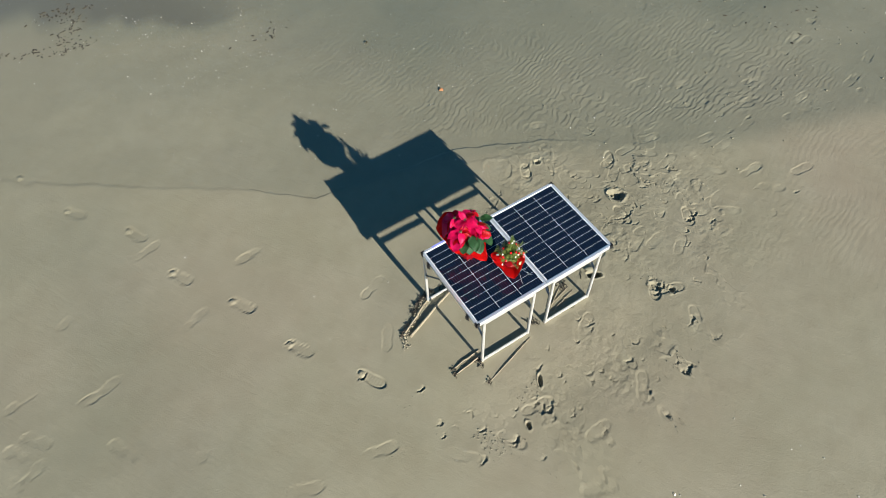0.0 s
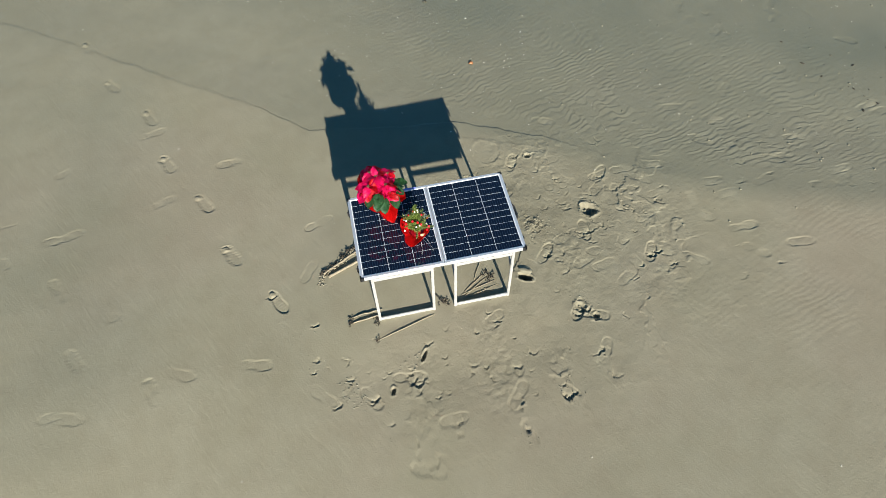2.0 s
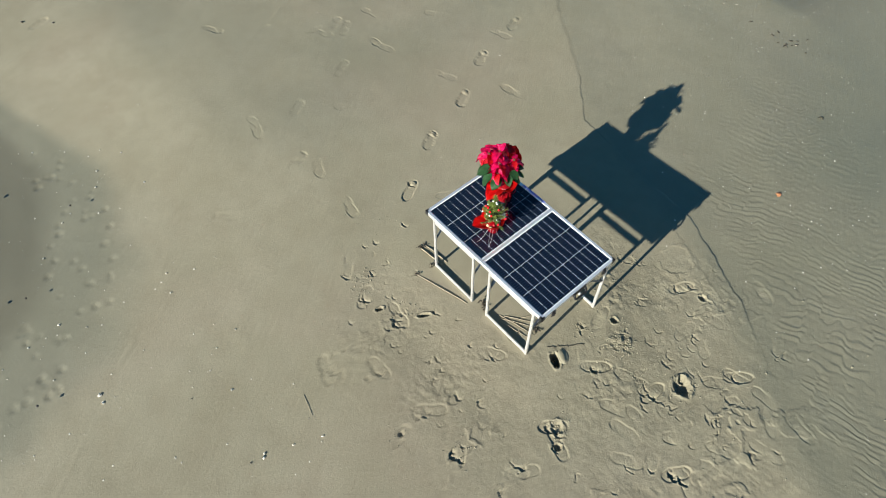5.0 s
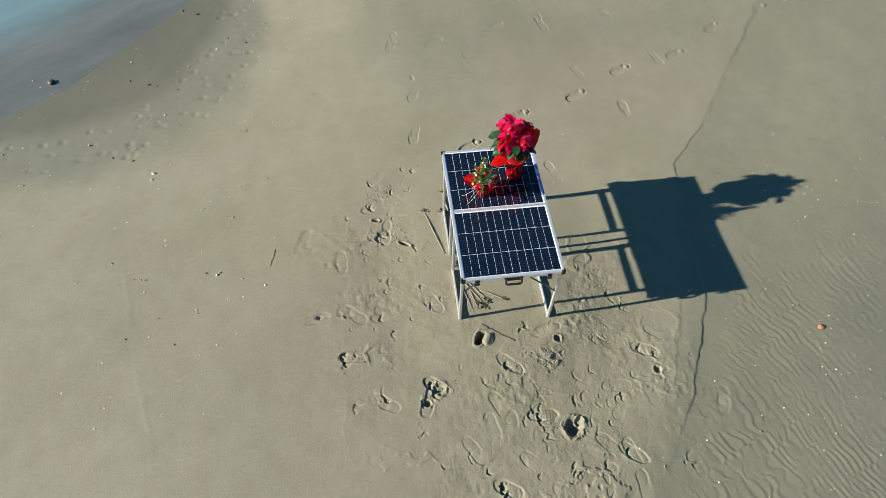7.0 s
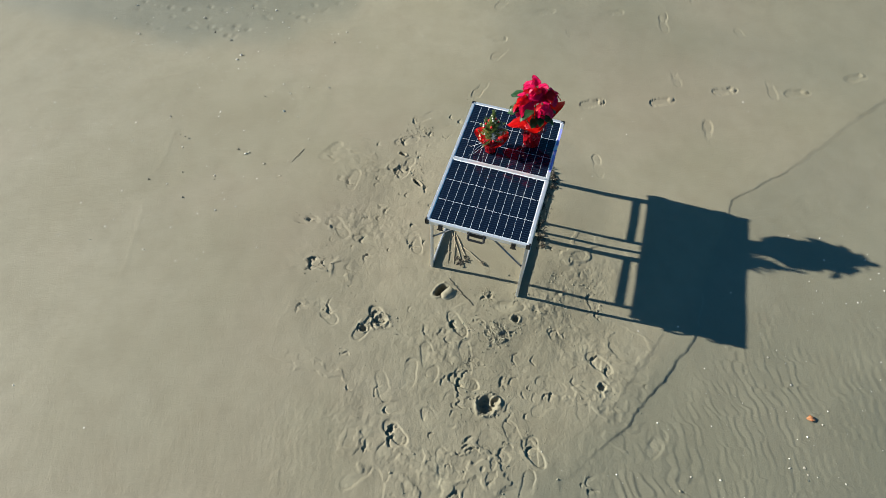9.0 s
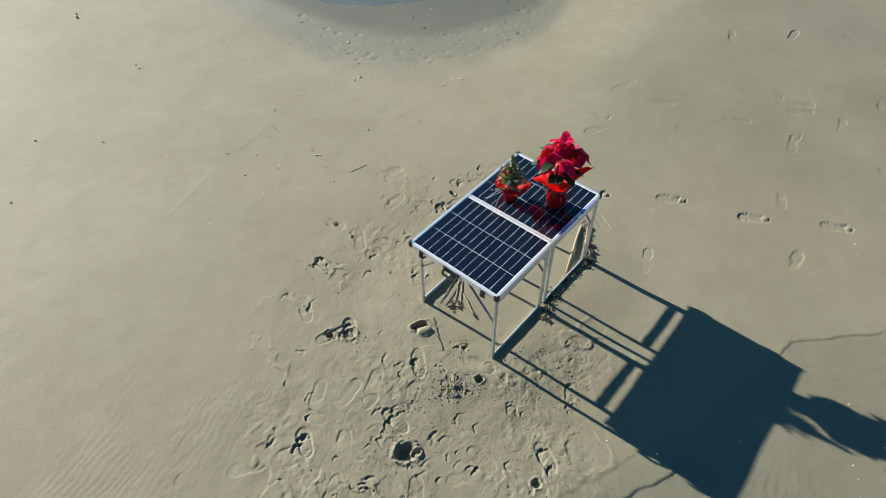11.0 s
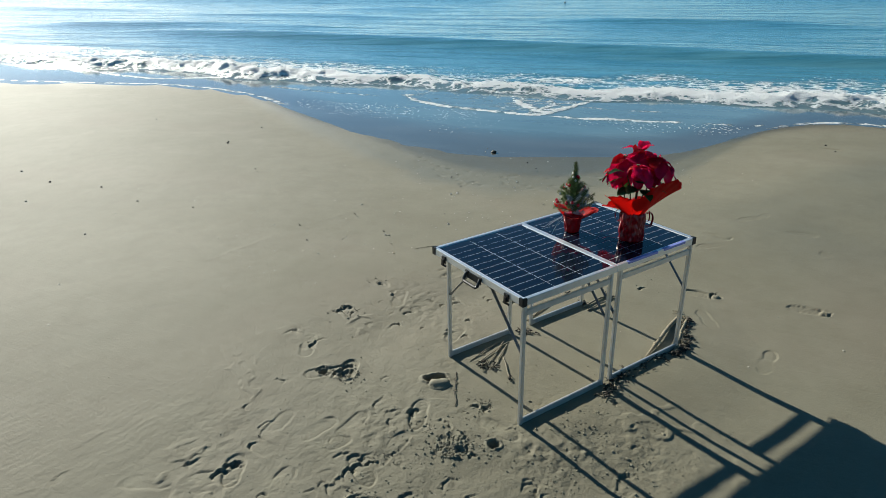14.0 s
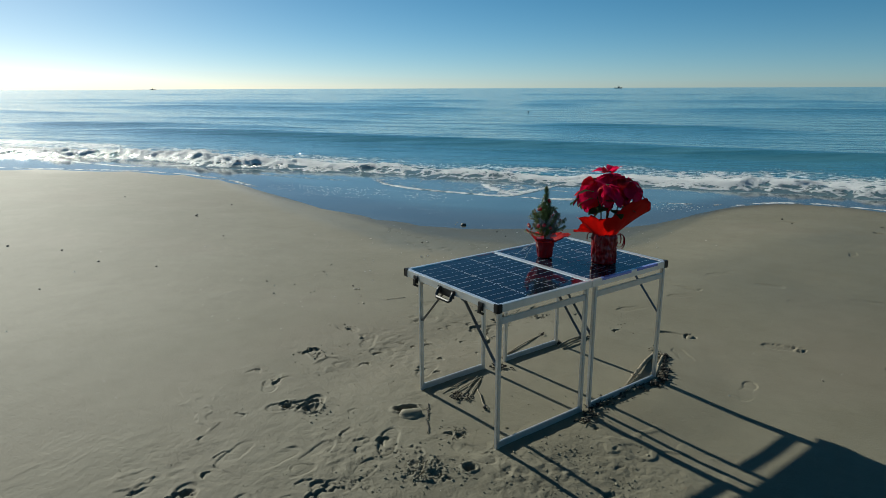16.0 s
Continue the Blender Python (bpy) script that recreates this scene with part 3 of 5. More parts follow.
    for _ in range(12):
        a = rng.choice([(1.35, 0.15, 0.55), (1.7, 0.3, 0.6), (2.5, 0.5, 0.7), (3.4, 1.0, 0.8), (0.9, 0.85, 0.35), (0.1, -1.0, 0.4)])
        stamp_print(Z, gx, gy, rng.gauss(a[0], a[2]), rng.gauss(a[1], a[2] * 0.8), rng.uniform(0, 360), rng.uniform(0.18, 0.29), rng.uniform(2.5, 6))
    for _ in range(95):
        a = rng.choice([(1.35, 0.1, 0.5), (1.5, 0.2, 0.6), (2.3, 0.4, 0.7), (3.4, 1.0, 0.9), (0.9, 0.85, 0.3), (0.0, -0.95, 0.45), (-0.4, -0.95, 0.3), (0.5, -0.9, 0.35)])
        stamp_scuff(Z, gx, gy, rng.gauss(a[0], a[2]), rng.gauss(a[1], a[2] * 0.75), rng.gauss(-90, 55), rng.uniform(0.022, 0.065), rng.uniform(6, 17))
    for _ in range(38):
        stamp_scuff(Z, gx, gy, rng.gauss(1.3, 0.38), rng.gauss(0.22, 0.36), rng.gauss(-100, 45), rng.uniform(0.035, 0.07), rng.uniform(6, 13))
    for _ in range(34):
        stamp_print(Z, gx, gy, rng.uniform(2.6, 5.5), rng.uniform(-0.4, 3.2), rng.uniform(0, 360), rng.uniform(0.2, 0.3), rng.uniform(5, 9))
    for x, y in ((-2.6, 0.2), (-3.0, -0.6), (-2.2, -1.4), (-1.0, 2.4), (-4.2, 0.2), (-4.4, 1.6), (3.4, 2.6), (2.6, 3.2)):
        stamp_print(Z, gx, gy, x, y, rng.uniform(0, 360), 0.28, 4)
    for x, y, heading, length, depth in EAST[:6] + SOUTH[3:5] + SOUTH[8:10]:
        stamp_scuff(Z, gx, gy, x, y, -90 + (heading % 50) - 25, 0.06, 22)
    for x, y, heading, radius, depth in DENTS + DENTS_EAST:
        stamp_scuff(Z, gx, gy, x, y, heading, radius, depth)
    stamp_pit(Z, gx, gy, -0.25, -0.73, 0.055, 0.035, 0.25, 15, 3.2, 60)
    stamp_pit(Z, gx, gy, -0.53, -0.96, 0.035, 0.03, 0.3, 16, 2.0, 75)
    stamp_pit(Z, gx, gy, 1.465, 0.335, 0.07, 0.04, 0.22, 3)
    stamp_pit(Z, gx, gy, 1.42, 0.385, 0.03, 0.03, 0.3, 13)
    stamp_pit(Z, gx, gy, 0.703, -0.222, 0.066, 0.10, 0.06, 5, 1.7, -37)
    stamp_pit(Z, gx, gy, 1.17, -0.68, 0.03, 0.03, 0.2, 7)
    stamp_pit(Z, gx, gy, 0.77, 0.37, 0.03, 0.03, 0.2, 8)
    stamp_pit(Z, gx, gy, 1.10, 1.07, 0.03, 0.025, 0.2, 9)
    churn = step01(0.14, 0.05, np.hypot(X - 0.93, (Y - 0.27) * 1.2)) + 0.6 * step01(0.07, 0.02, np.hypot(X - 1.47, Y - 0.33)) + 0.45 * step01(0.10, 0.03, np.hypot(X - 0.5, Y - 0.62)) + 0.4 * step01(0.12, 0.04, np.hypot(X - 0.68, Y - 0.5))
    Z += churn * 0.030 * (fractal(X, Y, 0.030, 12, 2) - 0.42)
    stamp_pit(Z, gx, gy, 1.07, -0.585, 0.05, 0.016, 0.4, 12)
    east = step01(-0.8, 1.2, X)
    damp = (0.36 + 0.30 * east) * step01(-0.05 - 0.34 * east, 0.06 - 0.06 * east, e + 0.06 * (lattice(X, Y, 0.15, 70) - 0.5)) + (0.22 + 0.10 * east) * step01(0.2, 2.2, e) * (0.4 + 0.9 * lattice(X, Y, 1.3, 75))
    damp = np.maximum(damp, 0.32 * step01(-1.7, -3.2, X) * step01(-1.6, -0.6, Y) * (0.5 + lattice(X, Y, 0.7, 76)))
    # the bay that the swash has soaked: pocked damp sand, then a wet sheet down to the water
    bay = n - curve(s, ((-9, 8.6), (-7, 7.0), (-5, 5.4), (-3.4, 4.2), (-2.1, 3.3), (-1.5, 3.1), (-1.0, 3.1), (-0.3, 3.4), (0.2, 3.8), (0.6, 4.3), (1.0, 5.4), (1.6, 7.0), (2.4, 8.5), (9, 8.5)), 0.2)
    bay = bay + 0.34 * (fractal(X, Y, 0.55, 74, 4) - 0.5)
    damp = np.maximum(damp, 0.74 * step01(-0.30, 0.28, bay))
    damp = np.clip(damp * (0.78 + 0.44 * (fractal(X, Y, 0.9, 71, 3) - 0.3)), 0, 1)
    rag = off + 0.25 * (lattice(X, Y, 0.9, 72) - 0.5)
    wet = 0.35 * step01(-0.4, -0.05, rag) + 0.4 * step01(-0.15, 0.05, rag)
    wet = wet * (0.25 + 0.75 * step01(-8.0, -4.5, s))
    wet = np.maximum(wet, 0.50 * step01(0.55, 1.0, bay) * step01(-5.5, -3.5, s))
    puddle = step01(3.05, 3.25, e + 0.12 * (lattice(X, Y, 0.3, 73) - 0.5)) * step01(0.5, -1.2, X)
    wet = np.maximum(wet, 0.8 * puddle)
    film = step01(2.35, 2.95, e + 0.5 * (fractal(X, Y, 0.8, 78, 3) - 0.5)) * step01(0.8, -1.0, X - 0.3 * (Y - 4.0))
    damp = np.maximum(damp, 0.65 * film)
    scour = step01(0.6, 0.0, np.hypot((X + 2.15) * 1.3, Y - 6.25))
    Z += scour * 0.02 * (fractal(X * 0.7 + Y * 0.7, (Y - X) * 0.35, 0.10, 79, 2) - 0.5)
    LEVELS.extend((gx, gy, Z))
    return grid_object("ground", gx, gy, (X, Y, Z), SAND, {"damp": damp, "wet": wet, "trod": np.clip(tread, 0, 1), "pale": np.clip(pale, 0, 1) * (0.4 + 0.6 * lattice(X, Y, 0.09, 77))})


ground = tagged(build_ground(), "smooth grey-tan beach sand with footprints, ripples and a damp runnel", "sand", kind="structure")


# ---- the sea ----
def breaker_line(s):
    """The front of the one wave that breaks along the shore."""
    return curve(s, ((-80, 19.0), (-24, 11.2), (-18, 10.3), (-12, 10.0), (-8.5, 9.5), (-5, 9.15), (-3.2, 9.0), (0, 8.85), (4, 8.8), (12, 9.4), (40, 14.0)), 1.0) + 0.16 * np.sin(s * 0.9) + 0.10 * np.sin(s * 2.3 + 1)


def build_sea():
    ss = spread(-24, 12, 0.07, 4600, 1.2, 400)
    near = np.arange(4.4, 12.5, 0.045)
    rows, d, p = [], 0.045, near[-1]
    while p < 4700:
        d = min(d * 1.035, 260)
        p += d
        rows.append(p)
    nn = np.concatenate([near, rows])
    S, N = np.meshgrid(ss, nn, indexing="ij")
    X, Y = OUT[0] * N + ALONG[0] * S, OUT[1] * N + ALONG[1] * S
    r = N - breaker_line(S) + 0.10 * (lattice(S, N, 0.4, 80) - 0.5)
    off = N - shore_line(S)
    Z = np.full_like(S, SEA_LEVEL)
    deep = step01(0.6, 3.5, r)
    # the small wave that breaks along the shore, and the broken water behind its front
    height = 0.19 * (0.30 + 1.1 * fractal(S, N * 0, 2.6, 81, 2))
    boil = fractal(S, N, 0.30, 82, 4)
    crest = np.where(r < 0.55, step01(-0.02, 0.55, r), np.exp(-(((r - 0.55) / 0.9) ** 2)))
    Z += height * crest * (0.40 + 0.9 * boil + 0.35 * (fractal(S, N, 0.13, 83, 2) - 0.5))
    Z += step01(0.0, 0.05, r) * 0.016
    # swells
    for at, high, wide, seed in ((16.0, 0.17, 1.5, 84), (19.6, 0.13, 1.7, 85), (27.0, 0.12, 2.2, 86), (37.0, 0.12, 3.0, 87), (52.0, 0.16, 3.6, 88), (67.0, 0.14, 3.5, 89), (88.0, 0.16, 5.0, 90), (120.0, 0.15, 7.0, 91), (170.0, 0.2, 9.0, 92)):
        q = N - at + 0.20 * np.clip(S, -22, 12) * (at < 30) - 2.0 * (lattice(S, N * 0, 14.0, seed) - 0.5)
        Z += high * (0.12 + 1.25 * step01(0.2, 0.8, lattice(S, N * 0, 9.0, seed + 40))) * np.exp(-((q / np.where(q < 0, wide * 0.6, wide)) ** 2))
    Z += deep * 0.030 * (fractal(S * 0.4, N, 1.5, 95, 3) - 0.5) + step01(20, 40, N) * 0.05 * (fractal(S * 0.35, N, 4.0, 96, 2) - 0.5)
    # foam: a dense front, lace behind it that thins out
    patch = fractal(S * 0.6, N, 1.1, 97, 4)
    broken = step01(0.25, 0.75, patch)
    foam = 0.62 * step01(-0.02, 0.05, r) * step01(1.3, 0.5, r) * (0.65 + 0.35 * broken) + (0.31 + 0.36 * broken) * step01(0.2, 0.6, r) * step01(4.4, 1.8, r)
    foam = np.maximum(foam, (0.20 + 0.34 * broken) * step01(1.2, 2.0, r) * step01(5.0, 3.0, r) * step01(-1.0, 4.0, S))
    foam = np.maximum(foam, 0.8 * step01(0.4, 0.9, r) * step01(4.6, 3.0, r) * step01(-13.0, -17.0, S) * (0.5 + 0.5 * broken))
    # the tongue of swash that has run ahead of the front, with a white rim
    for edge, lo, hi, lace in ((((-4.7, 8.6), (-4.2, 7.95), (-3.4, 7.55), (-2.4, 7.33), (-1.7, 7.24), (-1.5, 7.45), (-1.35, 7.9), (-1.1, 8.5), (-0.8, 9.0)), -4.8, -0.8, 0.31),
                               (((-2.7, 9.0), (-2.5, 8.6), (-2.1, 7.9), (-1.75, 7.5), (-1.6, 7.3), (-1.4, 7.8), (-1.1, 8.5)), -2.7, -1.1, 0.44),
                               (((-15.5, 10.3), (-14.5, 9.9), (-13, 9.3), (-11.3, 8.95), (-10.2, 9.35), (-9.3, 9.7)), -15.5, -9.3, 0.30)):
        q = N - curve(S, edge, 0.16)
        span = step01(lo, lo + 0.3, S) * step01(hi, hi - 0.3, S)
        slant = np.hypot(1.0, np.gradient(curve(ss, edge, 0.16), ss))[:, None]
        foam = np.maximum(foam, span * (0.80 * np.exp(-(((q / slant - 0.03) / 0.055) ** 2)) + lace * (0.6 + 0.4 * broken) * step01(0, 0.1, q) * step01(0.2, -0.3, r)))
        Z += 0.008 * span * step01(0.0, 0.05, q) * step01(0.4, -0.2, r)
    # older rims on the thin sheet of water, and the edge of the sheet on the tongues of sand
    for edge, lo, hi, strong, wide in ((((-1.8, 7.25), (-1.0, 7.28), (0.0, 7.32), (1.0, 7.36), (1.7, 7.45)), -1.7, 1.9, 0.62, 0.09), (((-1.3, 8.2), (-0.4, 8.0), (0.6, 8.1)), -1.3, 0.5, 0.50, 0.05), (((-8.6, 8.9), (-7.4, 8.6), (-6.0, 8.35), (-5.0, 8.3)), -8.6, -4.8, 0.45, 0.10)):
        q = N - curve(S, edge, 0.2) + 0.10 * (lattice(S, N, 0.5, 98) - 0.5)
        foam = np.maximum(foam, strong * np.exp(-((q / wide) ** 2)) * step01(lo, lo + 0.4, S) * step01(hi, hi - 0.4, S) * (0.6 + 0.6 * lattice(S, N * 0, 0.6, 99)))
    rim = np.maximum(step01(1.5, 2.1, S), step01(-5.8, -6.8, S))
    foam = np.maximum(foam, 0.80 * rim * np.exp(-(((off - 0.08) / 0.075) ** 2)) * (0.75 + 0.35 * lattice(S, N * 0, 0.7, 100)))
    foam = np.clip(foam * (0.8 + 0.4 * fractal(S, N, 0.4, 101, 3)), 0, 1)
    drift = fractal(S, N, 0.6, 103, 3)
    bubbles = step01(-6.9, -6.0, S) * step01(-1.9, -3.0, S) * step01(6.2, 6.9, N) * step01(7.7, 7.3, N)
    bubbles = np.maximum(bubbles, step01(-1.3, -0.6, S) * step01(2.2, 1.5, S) * step01(6.35, 6.75, N) * step01(7.45, 7.2, N))
    bubbles = np.maximum(bubbles, 0.25 * step01(-3.6, -2.6, S) * step01(-1.8, -2.4, S) * step01(5.3, 5.6, N) * step01(7.2, 6.6, N))
    bubbles = bubbles * step01(0.15, 0.4, off) * step01(0.28, 0.55, drift)
    depth = np.clip(step01(-0.3, 2.4, r) * 0.8 + 0.05 + 0.10 * step01(0.5, 1.5, off) + 0.2 * step01(20, 60, N), 0, 1)
    chop = 0.02 + 0.98 * step01(0.4, 3.4, r)
    return grid_object("water", ss, nn, (X, Y, Z), SEA, {"foam": foam, "depth": depth, "chop": chop, "bubbles": bubbles})


water = tagged(build_sea(), "calm blue sea with one small white breaker at the shore", "sea", kind="structure")


# ---- the folding solar table ----
TOP, X0, X1, Y0, Y1 = 0.72, -0.608, 0.605, -0.378, 0.350
FRAME_H, LIP = 0.036, 0.021


def build_table():
    table = thing("solar_table", pose(0, 0, 0), "folding table with two solar panels as its top and aluminium legs", "table")
    cy = (Y0 + Y1) / 2
    for lo, hi in ((X0, -0.0015), (0.0015, X1)):
        la, lb = (LIP, 0.013) if lo == X0 else (0.013, LIP)
        bm = bmesh.new()
        for a, b in (((lo, Y0), (hi, Y0 + LIP)), ((lo, Y1 - LIP), (hi, Y1)), ((lo, Y0 + LIP), (lo + la, Y1 - LIP)), ((hi - lb, Y0 + LIP), (hi, Y1 - LIP))):
            add_box(bm, (*a, TOP - FRAME_H), (*b, TOP), 0.0015)
        panel = part("panel", bm, ALU, table, "silver aluminium panel frame")
        part("backing_sheet", box((lo + la - 0.002, Y0 + LIP - 0.002, TOP - 0.012), (hi - lb + 0.002, Y1 - LIP + 0.002, TOP - 0.0045)), BACK, panel)
        x_in, y_in = (lo + la + 0.004, hi - lb - 0.004), (Y0 + LIP + 0.004, Y1 - LIP - 0.004)
        dx, dy = (x_in[1] - x_in[0]) / 3, (y_in[1] - y_in[0]) / 12
        cell = mesh_of(box((-dx / 2 + 0.0009, -dy / 2 + 0.0008, 0), (dx / 2 - 0.0009, dy / 2 - 0.0008, 0.0001)), "solar_cell", CELL)
        for i in range(3):
            for j in range(12):
                ob = new("solar_cell", cell)
                ob.parent = panel
                ob.location = (x_in[0] + (i + 0.5) * dx, y_in[0] + (j + 0.5) * dy, TOP - 0.00445)
    # black corner guards on the four outer corners
    for x, sx in ((X0, 1), (X1, -1)):
        for y, sy in ((Y0, 1), (Y1, -1)):
            bm = bmesh.new()
            e, k = 0.003, 0.026
            for dxy in ((k, 0.010), (0.010, k)):
                add_box(bm, (x - sx * e, y - sy * e, TOP - FRAME_H - 0.002), (x + sx * dxy[0], y + sy * dxy[1], TOP + 0.002), 0.002)
            part("corner_guard", bm, BLACK, table, "black plastic corner guard")
    # latches on both short sides, a folding handle on one
    for x, sx in ((X1, 1), (X0, -1)):
        for dy in (-0.255, 0.255):
            bm = box((x, cy + dy - 0.016, TOP - 0.05), (x + sx * 0.009, cy + dy + 0.016, TOP - 0.012), 0.002)
            add_box(bm, (x + sx * 0.008, cy + dy - 0.009, TOP - 0.062), (x + sx * 0.016, cy + dy + 0.009, TOP - 0.026), 0.002)
            add_box(bm, (x + sx * 0.002, cy + dy - 0.022, TOP - 0.066), (x + sx * 0.010, cy + dy + 0.022, TOP - 0.056), 0.002)
            part("latch", bm, BLACK, table, "black toggle latch")
    bm = bmesh.new()
    z = TOP - 0.022
    loop = [(X1 + 0.002, cy - 0.052, z), (X1 + 0.010, cy - 0.055, z - 0.010), (X1 + 0.022, cy - 0.055, z - 0.034), (X1 + 0.026, cy - 0.046, z - 0.040), (X1 + 0.026, cy + 0.046, z - 0.040), (X1 + 0.022, cy + 0.055, z - 0.034), (X1 + 0.010, cy + 0.055, z - 0.010), (X1 + 0.002, cy + 0.052, z)]
    sweep(bm, loop, 0.0085, 8)
    add_box(bm, (X1, cy - 0.06, z - 0.030), (X1 + 0.004, cy + 0.06, z + 0.006), 0.001)
    add_box(bm, (X1, cy - 0.066, z - 0.010), (X1 + 0.007, cy - 0.040, z + 0.010), 0.002)
    add_box(bm, (X1, cy + 0.040, z - 0.010), (X1 + 0.007, cy + 0.066, z + 0.010), 0.002)
    part("handle", bm, BLACK, table, "black folding carry handle", smooth=False)
    # leg frames: two legs, a top rail and a foot bar each, with folding stays
    t = 0.021
    for xa, xb, y, side in ((0.020, 0.580, 0.332, 1), (-0.595, -0.045, 0.332, 1), (0.082, 0.518, -0.358, -1), (-0.530, -0.092, -0.358, -1)):
        for x in (xa, xb):
            part("leg", tube_between((x, y, 0.004), (x, y, TOP - FRAME_H), t, t), TUBE, table)
            bm = tube_between((x, y - side * 0.012, 0.425), (x, y - side * 0.245, TOP - FRAME_H - 0.008), 0.004, 0.015)
            for p in ((x, y - side * 0.012, 0.430), (x, y - side * 0.243, TOP - FRAME_H - 0.012)):
                bm2 = Matrix.Translation(p) @ Euler((0, math.pi / 2, 0)).to_matrix().to_4x4()
                bmesh.ops.create_cone(bm, cap_ends=True, segments=10, radius1=0.007, radius2=0.007, depth=0.014, matrix=bm2)
            add_box(bm, (x - 0.008, y - side * 0.262, TOP - FRAME_H - 0.016), (x + 0.008, y - side * 0.228, TOP - FRAME_H), 0.001)
            part("stay", bm, STAY, table, "folding grey steel stay")
        part("top_rail", tube_between((xa + t / 2, y, TOP - 0.082), (xb - t / 2, y, TOP - 0.082), 0.014, 0.030), TUBE, table)
        part("foot_bar", tube_between((xa - t / 2 + 0.002, y, 0.036), (xb + t / 2 - 0.002, y, 0.036), 0.013, 0.034), TUBE, table)
    # two thin blue strips along one edge of the frame
    for xa, xb in ((-0.300, -0.075), (-0.520, -0.345)):
        bm = box((xa, Y1 - 0.016, TOP + 0.0002), (xb, Y1 + 0.0006, TOP + 0.0008))
        add_box(bm, (xa, Y1 + 0.0002, TOP - 0.012), (xb, Y1 + 0.0008, TOP + 0.0002))
        part("protective_film", bm, BLUE_STRIP, table, "thin blue strip along the frame's edge")
    for y in (Y0 + 0.06, cy, Y1 - 0.06):
        part("hinge", box((-0.012, y - 0.022, TOP - FRAME_H - 0.003), (0.012, y + 0.022, TOP - FRAME_H), 0.001), ALU, table)
    return table


build_table()


# ---- leaves, wrapping and plants ----
def leaf_mesh(rng, length, width, fold=0.25, droop=0.3, tip=1.0, wavy=0.06, rows=7):
    """A pointed leaf along +x, folded along its midrib, with wavy margins and a real thickness."""
    bm = bmesh.new()
    grid = []
    ph = rng.uniform(0, 6)
    for i in range(rows + 1):
        u = i / rows
        half = width / 2 * 2.53 * u**0.6 * (1 - u) ** (0.75 * tip) + 0.0006
        line = []
        for k in (-1, -0.55, 0, 0.55, 1):
            edge = abs(k)
            z = fold * half * edge - droop * length * u * u * 0.6 + wavy * width * edge * math.sin(u * 11 + ph + 2 * k)
            line.append(bm.verts.new((u * length, k * half, z)))
        grid.append(line)
    for a, b in zip(grid, grid[1:]):
        for k in range(4):
            bm.faces.new((a[k], a[k + 1], b[k + 1], b[k]))
    bmesh.ops.solidify(bm, geom=bm.faces[:], thickness=0.0007)
    return bm


def rim_at(corners, az):
    """Reach and rise of a sheet's rim, blended between the corners on either side."""
    ring = sorted((c[0] % 360, c[1], c[2]) for c in corners)
    ring = [(ring[-1][0] - 360, *ring[-1][1:])] + ring + [(ring[0][0] + 360, *ring[0][1:])]
    for a, b in zip(ring, ring[1:]):
        if a[0] <= az <= b[0]:
            t = (az - a[0]) / (b[0] - a[0])
            return a[1] + (b[1] - a[1]) * t, a[2] + (b[2] - a[2]) * t
    return ring[0][1:]


def skirt(rng, base_z, r0, corners, ripple, segs=120, rings=9):
    """A square sheet of wrapping gathered at a pot's neck; corners: azimuth, reach and rise of each point."""
    bm = bmesh.new()
    loops = []
    ph = [rng.uniform(0, 6.3) for _ in range(5)]
    for j in range(rings + 1):
        v = j / rings
        loop = []
        for i in range(segs):
            a = 2 * math.pi * i / segs
            reach, rise = rim_at(corners, math.degrees(a))
            wave = ripple * v * (math.sin(9 * a + ph[0]) + 0.7 * math.sin(17 * a + ph[1] + 2 * v) + 0.4 * math.sin(31 * a + ph[2] + 3 * v))
            r = r0 + (reach - r0) * v**1.05 + wave * 0.35
            z = base_z + rise * v**0.95 + wave * 0.8 - 0.03 * reach * v**5
            loop.append(bm.verts.new((r * math.cos(a), r * math.sin(a), z)))
        loops.append(loop)
    for a, b in zip(loops, loops[1:]):
        for i in range(segs):
            bm.faces.new((a[i], a[(i + 1) % segs], b[(i + 1) % segs], b[i]))
    bmesh.ops.solidify(bm, geom=bm.faces[:], thickness=0.0008)
    return bm


def wrapped_pot(rng, r_low, r_high, height, crinkle, segs=48, rings=10):
    """A flower pot under tight, crinkled film."""
    bm = bmesh.new()
    loops = []
    for j in range(rings + 1):
        v = j / rings
        loop = []
        for i in range(segs):
            a = 2 * math.pi * i / segs
            fold = crinkle * (noise.noise(Vector((3.5 * math.cos(a), 3.5 * math.sin(a), v * 2.5))) + 0.8 * noise.noise(Vector((9 * math.cos(a), 9 * math.sin(a), v * 7))) + 0.3 * math.sin(13 * a + 3 * v))
            r = r_low + (r_high - r_low) * v + fold
            if v > 0.88:
                r -= 0.10 * r_high * (v - 0.88) / 0.12
            loop.append(bm.verts.new((r * math.cos(a), r * math.sin(a), v * height)))
        loops.append(loop)
    for a, b in zip(loops, loops[1:]):
        for i in range(segs):
            bm.faces.new((a[i], a[(i + 1) % segs], b[(i + 1) % segs], b[i]))
    bm.faces.new(loops[0][::-1])
    bm.faces.new(loops[-1])
    return bm


